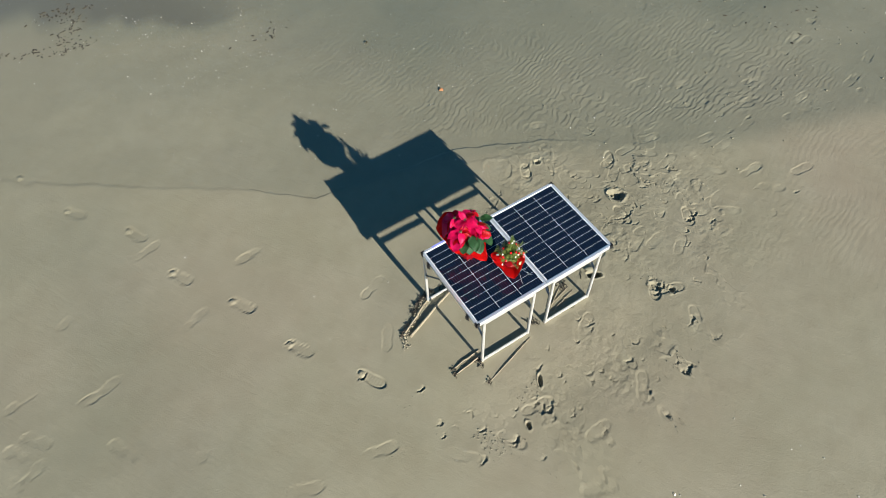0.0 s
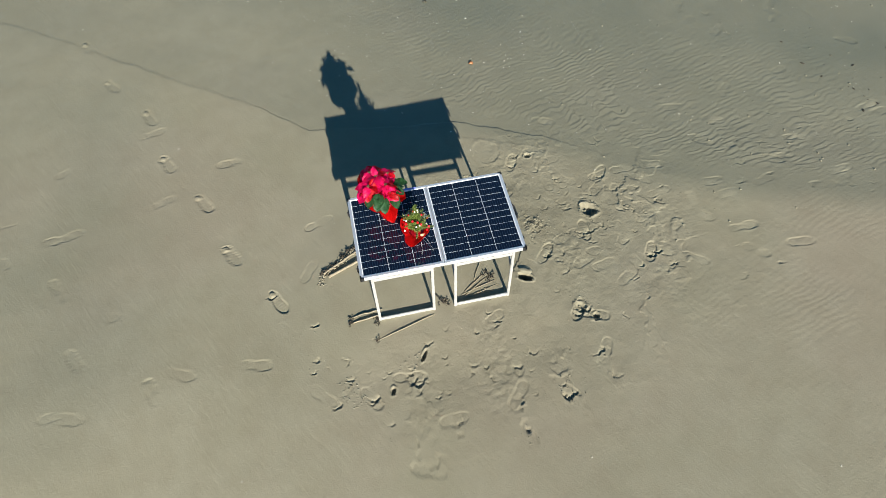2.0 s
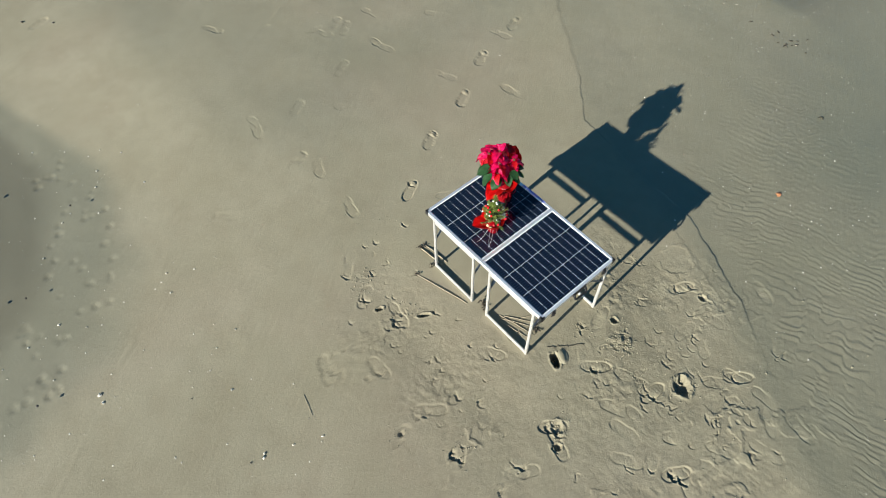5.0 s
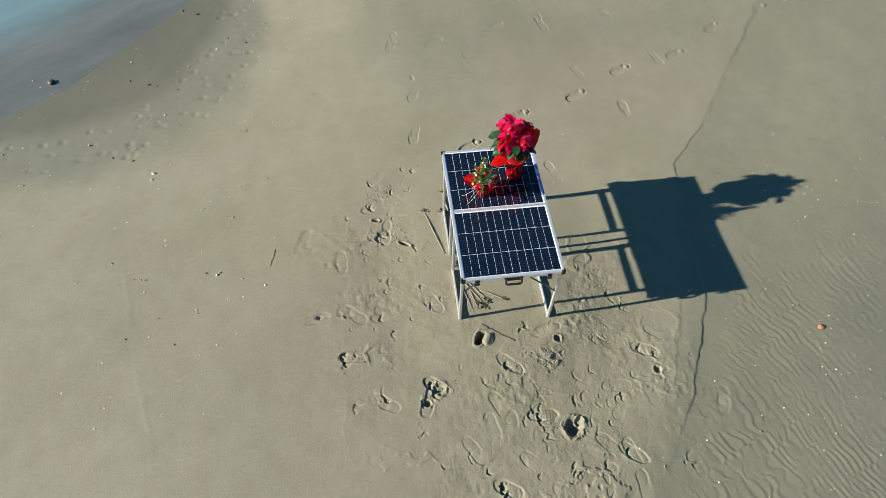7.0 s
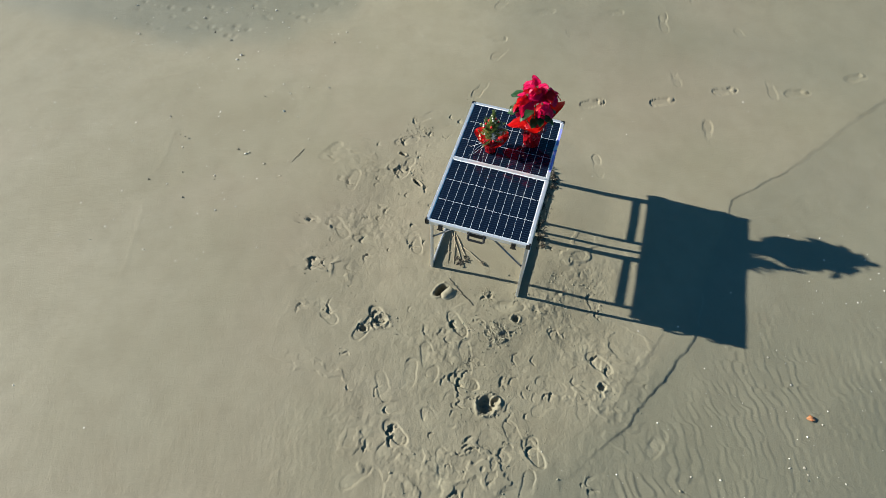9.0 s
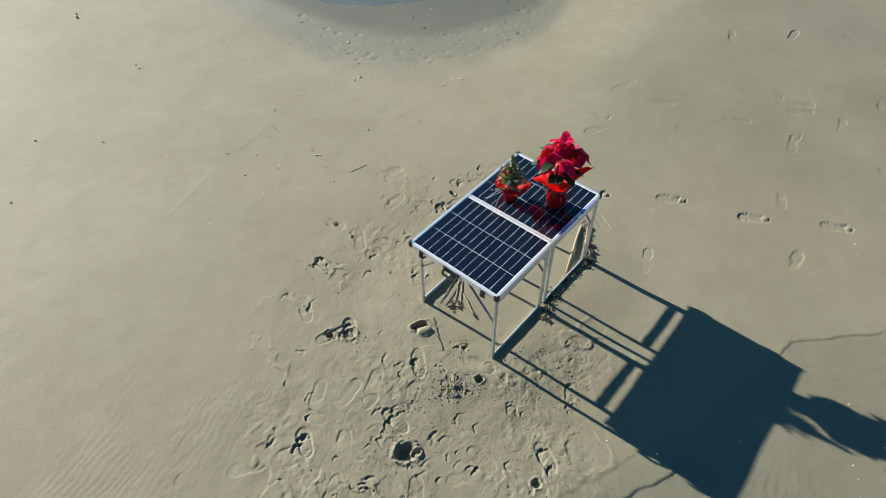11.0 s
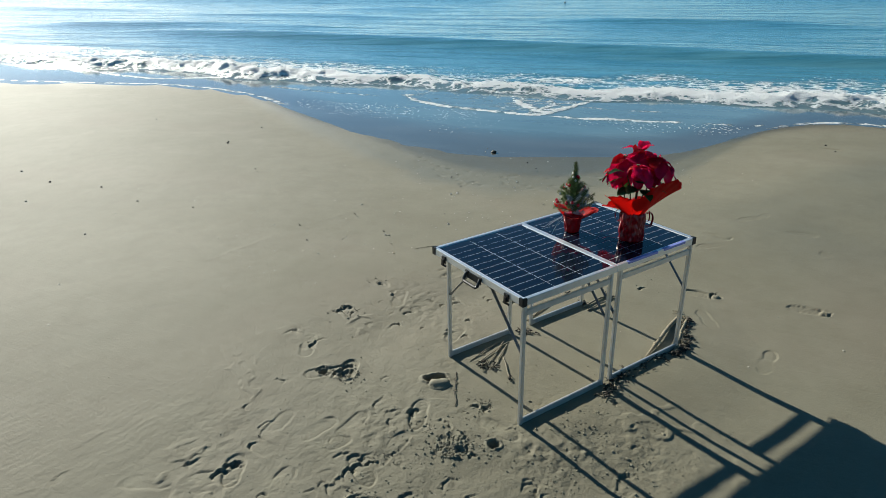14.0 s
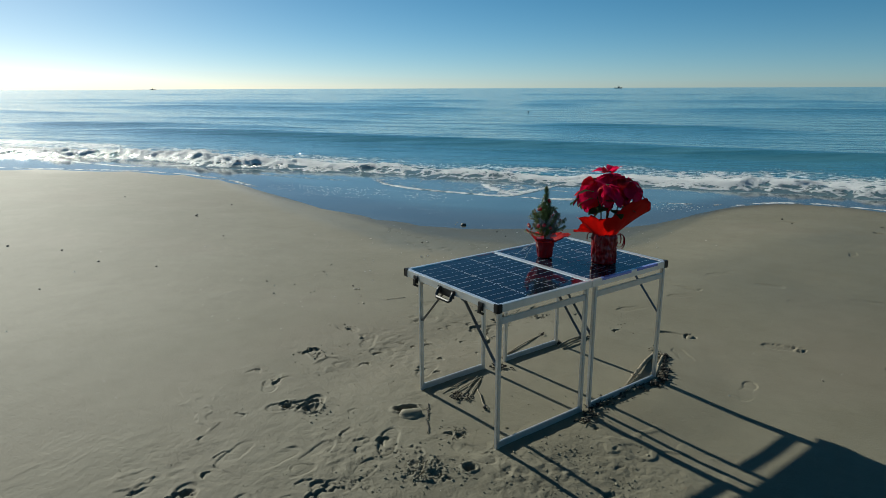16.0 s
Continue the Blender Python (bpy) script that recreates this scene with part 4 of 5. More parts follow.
def ribbon(points, width, up=(0, 0, 1)):
    """A flat band with thickness that follows points."""
    bm = bmesh.new()
    pts = [Vector(p) for p in points]
    prev = None
    for k, p in enumerate(pts):
        d = (pts[min(k + 1, len(pts) - 1)] - pts[max(k - 1, 0)]).normalized()
        side = d.cross(Vector(up))
        side = side.normalized() if side.length > 1e-4 else Vector((1, 0, 0))
        now = [bm.verts.new(p + side * width / 2), bm.verts.new(p - side * width / 2)]
        if prev:
            bm.faces.new((prev[0], prev[1], now[1], now[0]))
        prev = now
    bmesh.ops.solidify(bm, geom=bm.faces[:], thickness=0.0006)
    return bm


def bend(a, b, lift, rng, wob=0.01, steps=10):
    """A curved line from a to b that rises by lift between."""
    a, b = Vector(a), Vector(b)
    out = []
    for i in range(steps + 1):
        t = i / steps
        p = a.lerp(b, t) + Vector((0, 0, lift * 4 * t * (1 - t)))
        p += Vector((rng.uniform(-wob, wob), rng.uniform(-wob, wob), 0)) * math.sin(math.pi * t)
        out.append(p)
    return out


def aim(origin, azimuth, elevation, roll=0.0):
    """Places something built along +x so that it points that way."""
    return Matrix.Translation(origin) @ Euler((0, 0, radians(azimuth))).to_matrix().to_4x4() @ Euler((0, radians(-elevation), 0)).to_matrix().to_4x4() @ Euler((radians(roll), 0, 0)).to_matrix().to_4x4()


def build_poinsettia():
    rng = random.Random(21)
    plant = thing("poinsettia", pose(-0.32, 0.15, TOP), "crimson potted poinsettia in red gift wrapping on the solar table", "potted plant")
    part("pot", wrapped_pot(rng, 0.060, 0.064, 0.160, 0.009, 96, 24), FILM, plant, "pot wrapped tightly in dark red cellophane", smooth=True)
    points = ((0, 0.120, 0.118), (20, 0.102, 0.110), (48, 0.092, 0.105), (72, 0.115, 0.150), (95, 0.155, 0.205), (118, 0.200, 0.215), (142, 0.235, 0.145), (165, 0.170, 0.080), (-165, 0.165, 0.050),
              (-140, 0.150, 0.040), (-118, 0.135, 0.030), (-100, 0.170, 0.000), (-84, 0.200, -0.012), (-68, 0.150, 0.015), (-50, 0.120, 0.068), (-32, 0.158, 0.100), (-14, 0.140, 0.115))
    part("wrapping_paper", skirt(rng, 0.148, 0.058, points, 0.006), PAPER, plant, "flared sheet of bright red wrapping", smooth=True)
    # stems and the heads they carry
    heads = ((-0.090, 0.045, 0.428), (-0.052, -0.030, 0.462), (0.005, -0.083, 0.423), (-0.115, -0.072, 0.420), (0.035, 0.030, 0.405), (0.020, -0.113, 0.358))
    for k, (hx, hy, hz) in enumerate(heads):
        path = bend((rng.uniform(-0.02, 0.02), rng.uniform(-0.02, 0.02), 0.14), (hx, hy, hz - 0.01), 0.0, rng, 0.008, 6)
        part("stem", sweep(bmesh.new(), path, [0.0045 - 0.0003 * i for i in range(7)], 6), STEM, plant, smooth=True)
        size = 0.68 if k == 5 else 0.82 if k == 4 else 1.0
        for ring, (count, length, el) in enumerate(((6, 0.134, -36), (4, 0.088, 8 + 30 * (k == 1)), (4, 0.130, -66))):
            for i in range(count):
                az = 70 * k + 360 * i / count + ring * 40 + rng.uniform(-16, 16)
                ln = size * length * rng.uniform(0.8, 1.18)
                wide, droop = ln * rng.uniform(0.60, 0.76), rng.uniform(0.4, 1.1)
                tilt, roll = el + rng.uniform(-18, 14), rng.uniform(-28, 28)
                away = math.degrees(math.atan2(hy, hx))
                inward = abs((az - away + 180) % 360 - 180) > 115
                if ring == 2 and inward or ring == 0 and k != 1 and inward:
                    continue
                bm = leaf_mesh(rng, ln, wide, 0.24, droop, wavy=0.08, rows=9)
                bm.transform(aim((hx, hy, hz + (0.0, 0.008, -0.015)[ring]), az, tilt, roll))
                part("bract", bm, BRACT if (k + i) % 4 else BRACT_RED, plant, smooth=True)
        bm = bmesh.new()
        for i in range(5):
            a = i * 2.4
            bmesh.ops.create_icosphere(bm, subdivisions=1, radius=0.004, matrix=Matrix.Translation((hx + 0.007 * math.cos(a), hy + 0.007 * math.sin(a), hz + 0.016)))
        part("flower_bud", bm, STEM, plant, "small yellow-green buds", smooth=True)
    # green leaves under the bracts, most of them on one side
    for az, z, r, el, ln in ((-138, 0.360, 0.11, -22, 0.120), (-114, 0.385, 0.12, -14, 0.115), (-100, 0.350, 0.12, -34, 0.120), (-70, 0.345, 0.11, -22, 0.110), (-122, 0.310, 0.10, -44, 0.110), (-40, 0.340, 0.07, -8, 0.090),
                             (0, 0.285, 0.05, 8, 0.085), (30, 0.300, 0.04, 14, 0.090), (50, 0.330, 0.03, 24, 0.095), (75, 0.290, 0.05, 0, 0.095), (110, 0.300, 0.06, 4, 0.095), (-20, 0.380, 0.08, 18, 0.085), (165, 0.310, 0.07, 5, 0.100), (-165, 0.320, 0.08, 0, 0.100)):
        a = radians(az)
        bm = leaf_mesh(rng, ln, ln * 0.70, 0.2, rng.uniform(0.3, 0.7), wavy=0.05, rows=9)
        bm.transform(aim((r * math.cos(a), r * math.sin(a), z), az + rng.uniform(-8, 8), el, rng.uniform(-15, 15)))
        part("leaf", bm, LEAF, plant, "dark green pointed leaf", smooth=True)
    # curled red ribbon tied at the pot's neck
    for az, drop, out in ((118, 0.055, 0.034), (135, 0.075, 0.040), (150, 0.045, 0.028), (20, 0.05, 0.02), (-60, 0.06, 0.024)):
        d = Vector((math.cos(radians(az)), math.sin(radians(az)), 0))
        s = Vector((-d.y, d.x, 0))
        pts = [d * (0.066 + out * math.sin(math.pi * t)) + s * (0.012 * math.sin(5 * t)) + Vector((0, 0, 0.150 - drop * t + 0.016 * math.sin(2 * math.pi * t))) for t in (i / 14 for i in range(15))]
        part("ribbon", ribbon(pts, 0.006, (0.3, 0.2, 0.9)), RED_RIBBON, plant, "curled dark red ribbon", smooth=True)
    pts = [Vector((0.060 + 0.055 * t, -0.020 - 0.075 * t - 0.01 * math.sin(4 * t), 0.0015 + 0.006 * math.sin(math.pi * t))) for t in (i / 10 for i in range(11))]
    part("ribbon", ribbon(pts, 0.006), RED_RIBBON, plant, "ribbon end lying on the panel", smooth=True)
    return plant


def needle_branch(rng, length, material_seed):
    """A twig along +x set all round with short needles."""
    bm = bmesh.new()
    sweep(bm, [(0, 0, 0), (length * 0.5, 0, length * 0.05), (length, 0, length * 0.16)], [0.0022, 0.0016, 0.0008], 5)
    for k in range(int(length * 1300)):
        t = rng.uniform(0.12, 1.0)
        p = Vector((length * t, 0, length * 0.16 * t * t))
        a = rng.uniform(0, 6.283)
        d = Vector((0.75, math.cos(a), math.sin(a))).normalized() * rng.uniform(0.012, 0.019)
        s = d.cross(Vector((0.3, 0.9, 0.2))).normalized() * 0.0016
        q = [bm.verts.new(p + s), bm.verts.new(p - s), bm.verts.new(p + d)]
        m = bm.verts.new(p + d * 0.45 + s.cross(d).normalized() * 0.0012)
        bm.faces.new((q[0], m, q[2]))
        bm.faces.new((m, q[1], q[2]))
    return bm


def build_tree():
    rng = random.Random(5)
    tree = thing("christmas_tree", pose(-0.15, -0.12, TOP), "small potted Christmas tree with red baubles in red wrapping", "potted tree")
    part("pot", wrapped_pot(rng, 0.038, 0.052, 0.100, 0.005, 64, 14), FILM, tree, "small pot wrapped in red paper", smooth=True)
    points = ((38, 0.075, 0.010), (80, 0.090, 0.015), (112, 0.125, 0.042), (135, 0.140, 0.045), (156, 0.120, 0.042), (-160, 0.100, 0.030), (-135, 0.140, 0.030), (-115, 0.160, 0.020), (-95, 0.125, 0.030), (-70, 0.105, 0.055), (-45, 0.105, 0.065), (-18, 0.095, 0.052), (5, 0.075, 0.020))
    part("wrapping_paper", skirt(rng, 0.088, 0.052, points, 0.003, 90, 7), PAPER, tree, "flared collar of red wrapping", smooth=True)
    part("trunk", sweep(bmesh.new(), [(0, 0, 0.09), (0.003, 0, 0.2), (0, 0.002, 0.385)], [0.006, 0.005, 0.002], 7), WOOD, tree, smooth=True)
    for k in range(105):
        v = ((k + 0.5) / 105) ** 1.2
        z = 0.115 + 0.262 * v
        ln = (0.060 * max(0.0, min(1.0, (0.66 - v) / 0.36)) + 0.028 * (1 - v) + 0.014) * rng.uniform(0.72, 1.28)
        bm = needle_branch(rng, ln, k)
        bm.transform(aim((0, 0, z), k * 137.5 + rng.uniform(-15, 15), 22 + 48 * v + rng.uniform(-14, 14)))
        part("branch", bm, NEEDLE, tree)
    # frosted filler on the seaward-facing half
    for k in range(17):
        bm = needle_branch(rng, rng.uniform(0.06, 0.10), k)
        bm.transform(aim((0, 0, rng.uniform(0.10, 0.20)), rng.uniform(10, 130), rng.uniform(5, 45)))
        part("frosted_sprig", bm, FROST, tree, "pale silvery artificial sprig")
    for k in range(28):
        v = rng.uniform(0.05, 0.9)
        a = k * 2.4
        r = 0.9 * (0.066 * max(0.0, min(1.0, (0.72 - v) / 0.45)) + 0.028 * (1 - v) + 0.012)
        p = Vector((r * math.cos(a), r * math.sin(a), 0.135 + 0.23 * v))
        red = k % 2 == 0
        bm = bmesh.new()
        bmesh.ops.create_icosphere(bm, subdivisions=2, radius=0.0095 if red else 0.0062, matrix=Matrix.Translation(p))
        bmesh.ops.create_cone(bm, cap_ends=True, segments=6, radius1=0.0022, radius2=0.0022, depth=0.005, matrix=Matrix.Translation(p + Vector((0, 0, 0.009 if red else 0.0065))))
        part("bauble", bm, BERRY if red else PEARL, tree, "shiny red bauble" if red else "small white bauble", smooth=True)
    for az, z in ((-75, 0.145), (-60, 0.128)):
        a = radians(az)
        m = aim((0.085 * math.cos(a), 0.085 * math.sin(a), z), az, 35)
        bm = bmesh.new()
        bmesh.ops.create_cone(bm, cap_ends=True, segments=14, radius1=0.010, radius2=0.010, depth=0.005, matrix=m @ Euler((0, math.pi / 2, 0)).to_matrix().to_4x4())
        part("wood_slice", bm, SLICE, tree, "dried slice of orange-brown wood")
    for az, ln, s in ((-62, 0.115, 1), (-45, 0.105, -1), (-78, 0.10, -1), (-25, 0.08, 1.5)):
        a = radians(az)
        d, side = Vector((math.cos(a), math.sin(a), 0)), Vector((-math.sin(a), math.cos(a), 0))
        pts = [d * (0.056 + ln * t) + side * (s * 0.03 * t * t) + Vector((0, 0, max(0.075 * (1 - t * 1.25) + 0.008 * math.sin(3.1 * t), 0.002))) for t in (i / 12 for i in range(13))]
        part("ribbon", ribbon(pts, 0.0022, (0.3, 0.2, 0.9)), RIBBON, tree, "thin white ribbon end", smooth=True)
    return tree


build_poinsettia()
build_tree()


# ---- driftwood, canes and wrack round the feet ----
def ground_z(x, y):
    """The sand's level, for laying things down."""
    gx, gy, Z = LEVELS
    return float(Z[min(np.searchsorted(gx, x), len(gx) - 1), min(np.searchsorted(gy, y), len(gy) - 1)])


def clump(rng, spots, count, spread_by, size):
    """Tangled dark wrack: short bent strands and lumps pressed together."""
    bm = bmesh.new()
    for _ in range(count):
        t = rng.random()
        k = min(int(t * (len(spots) - 1)), len(spots) - 2)
        f = t * (len(spots) - 1) - k
        a, b = Vector((*spots[k], 0)), Vector((*spots[k + 1], 0))
        c = a.lerp(b, f) + Vector((rng.gauss(0, spread_by), rng.gauss(0, spread_by), 0))
        c.z = ground_z(c.x, c.y) + rng.uniform(-0.004, 0.014)
        d = Vector((rng.uniform(-1, 1), rng.uniform(-1, 1), rng.uniform(-0.25, 0.35))).normalized() * rng.uniform(0.3, 1.1) * size
        m = c + d * 0.5 + Vector((rng.uniform(-0.3, 0.3), rng.uniform(-0.3, 0.3), 0.3)) * size * 0.5
        r = rng.uniform(0.0018, 0.0048)
        sweep(bm, [c, m, c + d], [r, r * 0.9, r * 0.5], 5)
        if rng.random() < 0.3:
            bmesh.ops.create_icosphere(bm, subdivisions=1, radius=rng.uniform(0.004, 0.009), matrix=Matrix.Translation(c) @ Matrix.Diagonal((1, rng.uniform(0.6, 1.3), 0.7, 1)))
    return bm


def cane(rng, a, b, r, lift=0.008):
    bm = bmesh.new()
    pts = bend((*a, r * 0.4 + ground_z(*a)), (*b, r * 0.4 + ground_z(*b)), lift, rng, 0.004, 7)
    sweep(bm, pts, [r * (1 - 0.04 * i) for i in range(8)], 7)
    for i in (2, 5):
        bmesh.ops.create_icosphere(bm, subdivisions=1, radius=r * 1.25, matrix=Matrix.Translation(pts[i]))
    return bm


def lay(name, bm, material, label, category, group=""):
    ob = part(name, bm, material, smooth=True)
    return tagged(ob, label, category, group)


rng = random.Random(44)
lay("driftwood_branch", cane(rng, (-0.89, 0.125), (-0.36, 0.315), 0.013, 0.014), WOOD, "bleached driftwood branch lying by the table leg", "driftwood")
lay("driftwood_branch", cane(rng, (-0.93, 0.165), (-0.52, 0.375), 0.010, 0.010), WOOD, "thin bleached driftwood branch lying by the table leg", "driftwood")
tagged(lay("sea_wrack", clump(rng, ((-0.52, 0.385), (-0.64, 0.375), (-0.78, 0.265), (-0.94, 0.165)), 230, 0.013, 0.026), WRACK, "dark tangled sea wrack heaped round the table leg", "seaweed"), kind="stuff")
tagged(lay("sea_wrack", clump(rng, ((-0.56, 0.355), (-0.66, 0.33), (-0.78, 0.24), (-0.92, 0.15)), 110, 0.013, 0.024), CLOD, "sand-crusted sea wrack heaped between two branches", "seaweed"), kind="stuff")
tagged(lay("sea_wrack", clump(rng, ((-0.92, 0.15), (-0.98, 0.06)), 26, 0.016, 0.018), CLOD, "crumbs of sandy wrack by the branch ends", "seaweed"), kind="stuff")
tagged(lay("sea_wrack", clump(rng, ((-0.48, 0.350), (-0.2, 0.352), (-0.05, 0.350), (0.10, 0.43)), 130, 0.018, 0.030), WRACK, "sparse dark sea wrack along the foot bar", "seaweed"), kind="stuff")
tagged(lay("sea_wrack", clump(rng, ((-0.40, 0.355), (-0.1, 0.365), (0.05, 0.42)), 50, 0.02, 0.024), CLOD, "sand-crusted bits of wrack along the foot bar", "seaweed"), kind="stuff")
for a, b in (((0.17, -0.30), (0.40, -0.155)), ((0.15, -0.28), (0.45, -0.20)), ((0.20, -0.31), (0.46, -0.245)), ((0.18, -0.26), (0.37, -0.125))):
    lay("dry_cane", cane(rng, a, b, rng.uniform(0.0022, 0.0038), 0.005), WOOD, "dry bleached cane lying under the table", "cane", "canes under the table")
tagged(lay("sea_wrack", clump(rng, ((0.38, -0.125), (0.44, -0.165), (0.40, -0.19)), 40, 0.014, 0.026), WRACK, "dark root clump at the canes' ends", "seaweed"), kind="stuff")
lay("twig", cane(rng, (0.385, 0.015), (0.28, -0.17), 0.004, 0.006), WOOD, "thin twig with a knobbed end on the sand", "twig")
tagged(lay("sea_wrack", clump(rng, ((0.375, 0.005), (0.395, 0.025)), 10, 0.005, 0.015), WRACK, "dark knob of root at a twig's end", "seaweed"), kind="stuff")
for a, b, r in (((-0.50, -0.27), (-0.76, -0.295), 0.006), ((-0.50, -0.315), (-0.76, -0.345), 0.007), ((-0.10, -0.405), (-0.59, -0.535), 0.0045)):
    lay("dry_cane", cane(rng, a, b, r, 0.008), WOOD, "dry bleached cane half sunk in sand by the foot bar", "cane", "canes by the foot bar")
tagged(lay("sea_wrack", clump(rng, ((-0.75, -0.29), (-0.77, -0.36)), 22, 0.008, 0.018), WRACK, "dark root end of the canes", "seaweed"), kind="stuff")
tagged(lay("sea_wrack", clump(rng, ((-0.57, -0.52), (-0.60, -0.545)), 14, 0.007, 0.016), WRACK, "dark root end of a cane", "seaweed"), kind="stuff")
tagged(lay("sea_wrack", clump(rng, ((-0.55, -0.33), (-0.56, -0.40)), 30, 0.012, 0.022), WRACK, "bits of dark wrack beside the foot bar", "seaweed"), kind="stuff")
tagged(lay("sea_wrack", clump(rng, ((-0.03, -0.30), (0.03, -0.34), (-0.02, -0.27)), 30, 0.018, 0.024), WRACK, "dark wrack between the two leg frames", "seaweed"), kind="stuff")
tagged(lay("sea_wrack", clump(rng, ((1.55, 4.62), (2.09, 4.40), (2.45, 4.23), (2.86, 4.07), (3.25, 3.83), (3.7, 3.4)), 330, 0.012, 0.03), WRACK, "thin dark line of wrack left by the water", "seaweed"), kind="stuff")
tagged(lay("sea_wrack", clump(rng, ((1.9, 4.5), (2.0, 4.2), (1.95, 4.0)), 40, 0.012, 0.025), WRACK, "thin dark trail of wrack bits on damp sand", "seaweed"), kind="stuff")
lay("root_strand", sweep(bmesh.new(), bend((0.585, -0.20, 0.004 + ground_z(0.585, -0.2)), (0.76, 0.035, 0.004 + ground_z(0.76, 0.035)), 0.0, rng, 0.022, 14), 0.0022, 5), WRACK, "thin dark root strand lying on sand", "root")
for a, b in (((0.02, 0.40), (0.12, 0.46)), ((0.0, 0.38), (0.10, 0.43)), ((-0.33, -1.82), (-0.16, -1.86))):
    lay("twig", cane(rng, a, b, 0.002, 0.003), WOOD, "thin dry twig on the sand", "twig", "twigs")


# ---- loose sand, shells and pebbles ----
def joined(name, items, material, label, category):
    """Many small lumps in one mesh."""
    verts, faces = [], []
    for bm, at in items:
        bm.verts.index_update()
        base = len(verts)
        verts += [tuple(at @ v.co) for v in bm.verts]
        faces += [tuple(base + v.index for v in f.verts) for f in bm.faces]
        bm.free()
    mesh = bpy.data.meshes.new(name)
    mesh.from_pydata(verts, [], faces)
    mesh.materials.append(material)
    return tagged(new(name, mesh), label, category, kind="stuff")


rng = random.Random(9)
HEAPS = ((0.93, 0.27, 0.042, 190, 0.011), (0.95, 0.22, 0.09, 70, 0.009), (0.80, 0.37, 0.04, 26, 0.008), (1.47, 0.33, 0.075, 60, 0.009), (1.08, -0.58, 0.055, 45, 0.008), (0.66, 0.11, 0.04, 36, 0.008),
         (1.24, 0.10, 0.06, 24, 0.007), (1.16, 0.39, 0.10, 50, 0.006), (0.35, 0.58, 0.08, 40, 0.007), (0.33, 0.86, 0.08, 50, 0.006), (0.67, 0.75, 0.10, 40, 0.006))
SOUTH_HEAPS = ((0.75, -1.22, 0.06, 26, 0.008), (0.36, -1.50, 0.05, 16, 0.007), (-0.86, -0.86, 0.045, 40, 0.009), (-0.78, -0.98, 0.05, 24, 0.007), (-0.36, -0.75, 0.05, 18, 0.009),
         (-0.70, -0.98, 0.05, 14, 0.007), (-1.25, -0.42, 0.10, 22, 0.006), (1.0, 1.1, 0.15, 40, 0.006), (1.7, 0.75, 0.12, 30, 0.006), (1.3, 0.0, 0.45, 120, 0.005), (0.50, 0.62, 0.17, 55, 0.010), (0.45, 0.65, 0.35, 80, 0.006), (-0.2, -1.0, 0.4, 70, 0.005), (2.2, 0.4, 0.6, 60, 0.005))
crumbs = []
for x, y, sd, count, size in HEAPS + SOUTH_HEAPS:
    for _ in range(int(count * 1.5)):
        px, py = rng.gauss(x, sd), rng.gauss(y, sd)
        r = size * rng.uniform(0.2, 0.8)
        crumbs.append((lump(rng, r, 0.6, 0.6), pose(px, py, ground_z(px, py) + r * 0.25, 0, 0, rng.uniform(0, 360))))
for _ in range(150):
    px, py = rng.uniform(1.6, 6.2), rng.uniform(-0.2, 3.6)
    r = rng.uniform(0.004, 0.011)
    crumbs.append((lump(rng, r, 0.8), pose(px, py, ground_z(px, py) + r * 0.3, 0, 0, rng.uniform(0, 360))))
joined("sand_crumbs", crumbs, SAND, "loose crumbs of damp sand kicked up by feet", "sand crumbs")


flecks = []
for line, count, sd in ((((-3.0, 5.85), (-2.65, 5.62), (-2.3, 5.45), (-1.95, 5.5)), 70, 0.05), (((-2.3, 5.5), (-2.2, 5.85), (-2.1, 6.1)), 70, 0.09), (((-2.45, 6.3), (-1.9, 6.2)), 60, 0.10),
                        (((4.2, 1.75), (4.9, 1.05)), 12, 0.2), (((-0.6, 4.6), (0.0, 4.35)), 20, 0.12), (((4.75, 1.3), (5.3, 1.2)), 10, 0.1)):
    for _ in range(count):
        t = rng.random() * (len(line) - 1)
        k = min(int(t), len(line) - 2)
        px = line[k][0] + (line[k + 1][0] - line[k][0]) * (t - k) + rng.gauss(0, sd)
        py = line[k][1] + (line[k + 1][1] - line[k][1]) * (t - k) + rng.gauss(0, sd)
        r = rng.uniform(0.004, 0.015)
        flecks.append((lump(rng, r, 0.4), pose(px, py, ground_z(px, py) + r * 0.15, 0, 0, rng.uniform(0, 360)) @ Matrix.Diagonal((1.8, 0.7, 1, 1))))
joined("wrack_flecks", flecks, WRACK, "dark flecks of wrack left along the damp runnel", "seaweed")


def build_clod():
    """A flat slab of sand tipped up beside the hole that it came from."""
    bm = bmesh.new()
    bmesh.ops.create_icosphere(bm, subdivisions=3, radius=0.06)
    for v in bm.verts:
        k = noise.noise(v.co * 25)
        v.co = Vector((v.co.x * (1.05 + 0.2 * k), v.co.y * (0.72 + 0.2 * k), v.co.z * 0.30 + 0.006 * k))
    bm.transform(Matrix.Translation((0.728, -0.165, 0.003 + ground_z(0.80, -0.12))) @ Euler((0, 0, radians(-37))).to_matrix().to_4x4() @ Euler((radians(-17), 0, 0)).to_matrix().to_4x4())
    return lay("sand_clod", bm, SAND, "tipped slab of damp sand beside a hole", "sand clod")


build_clod()


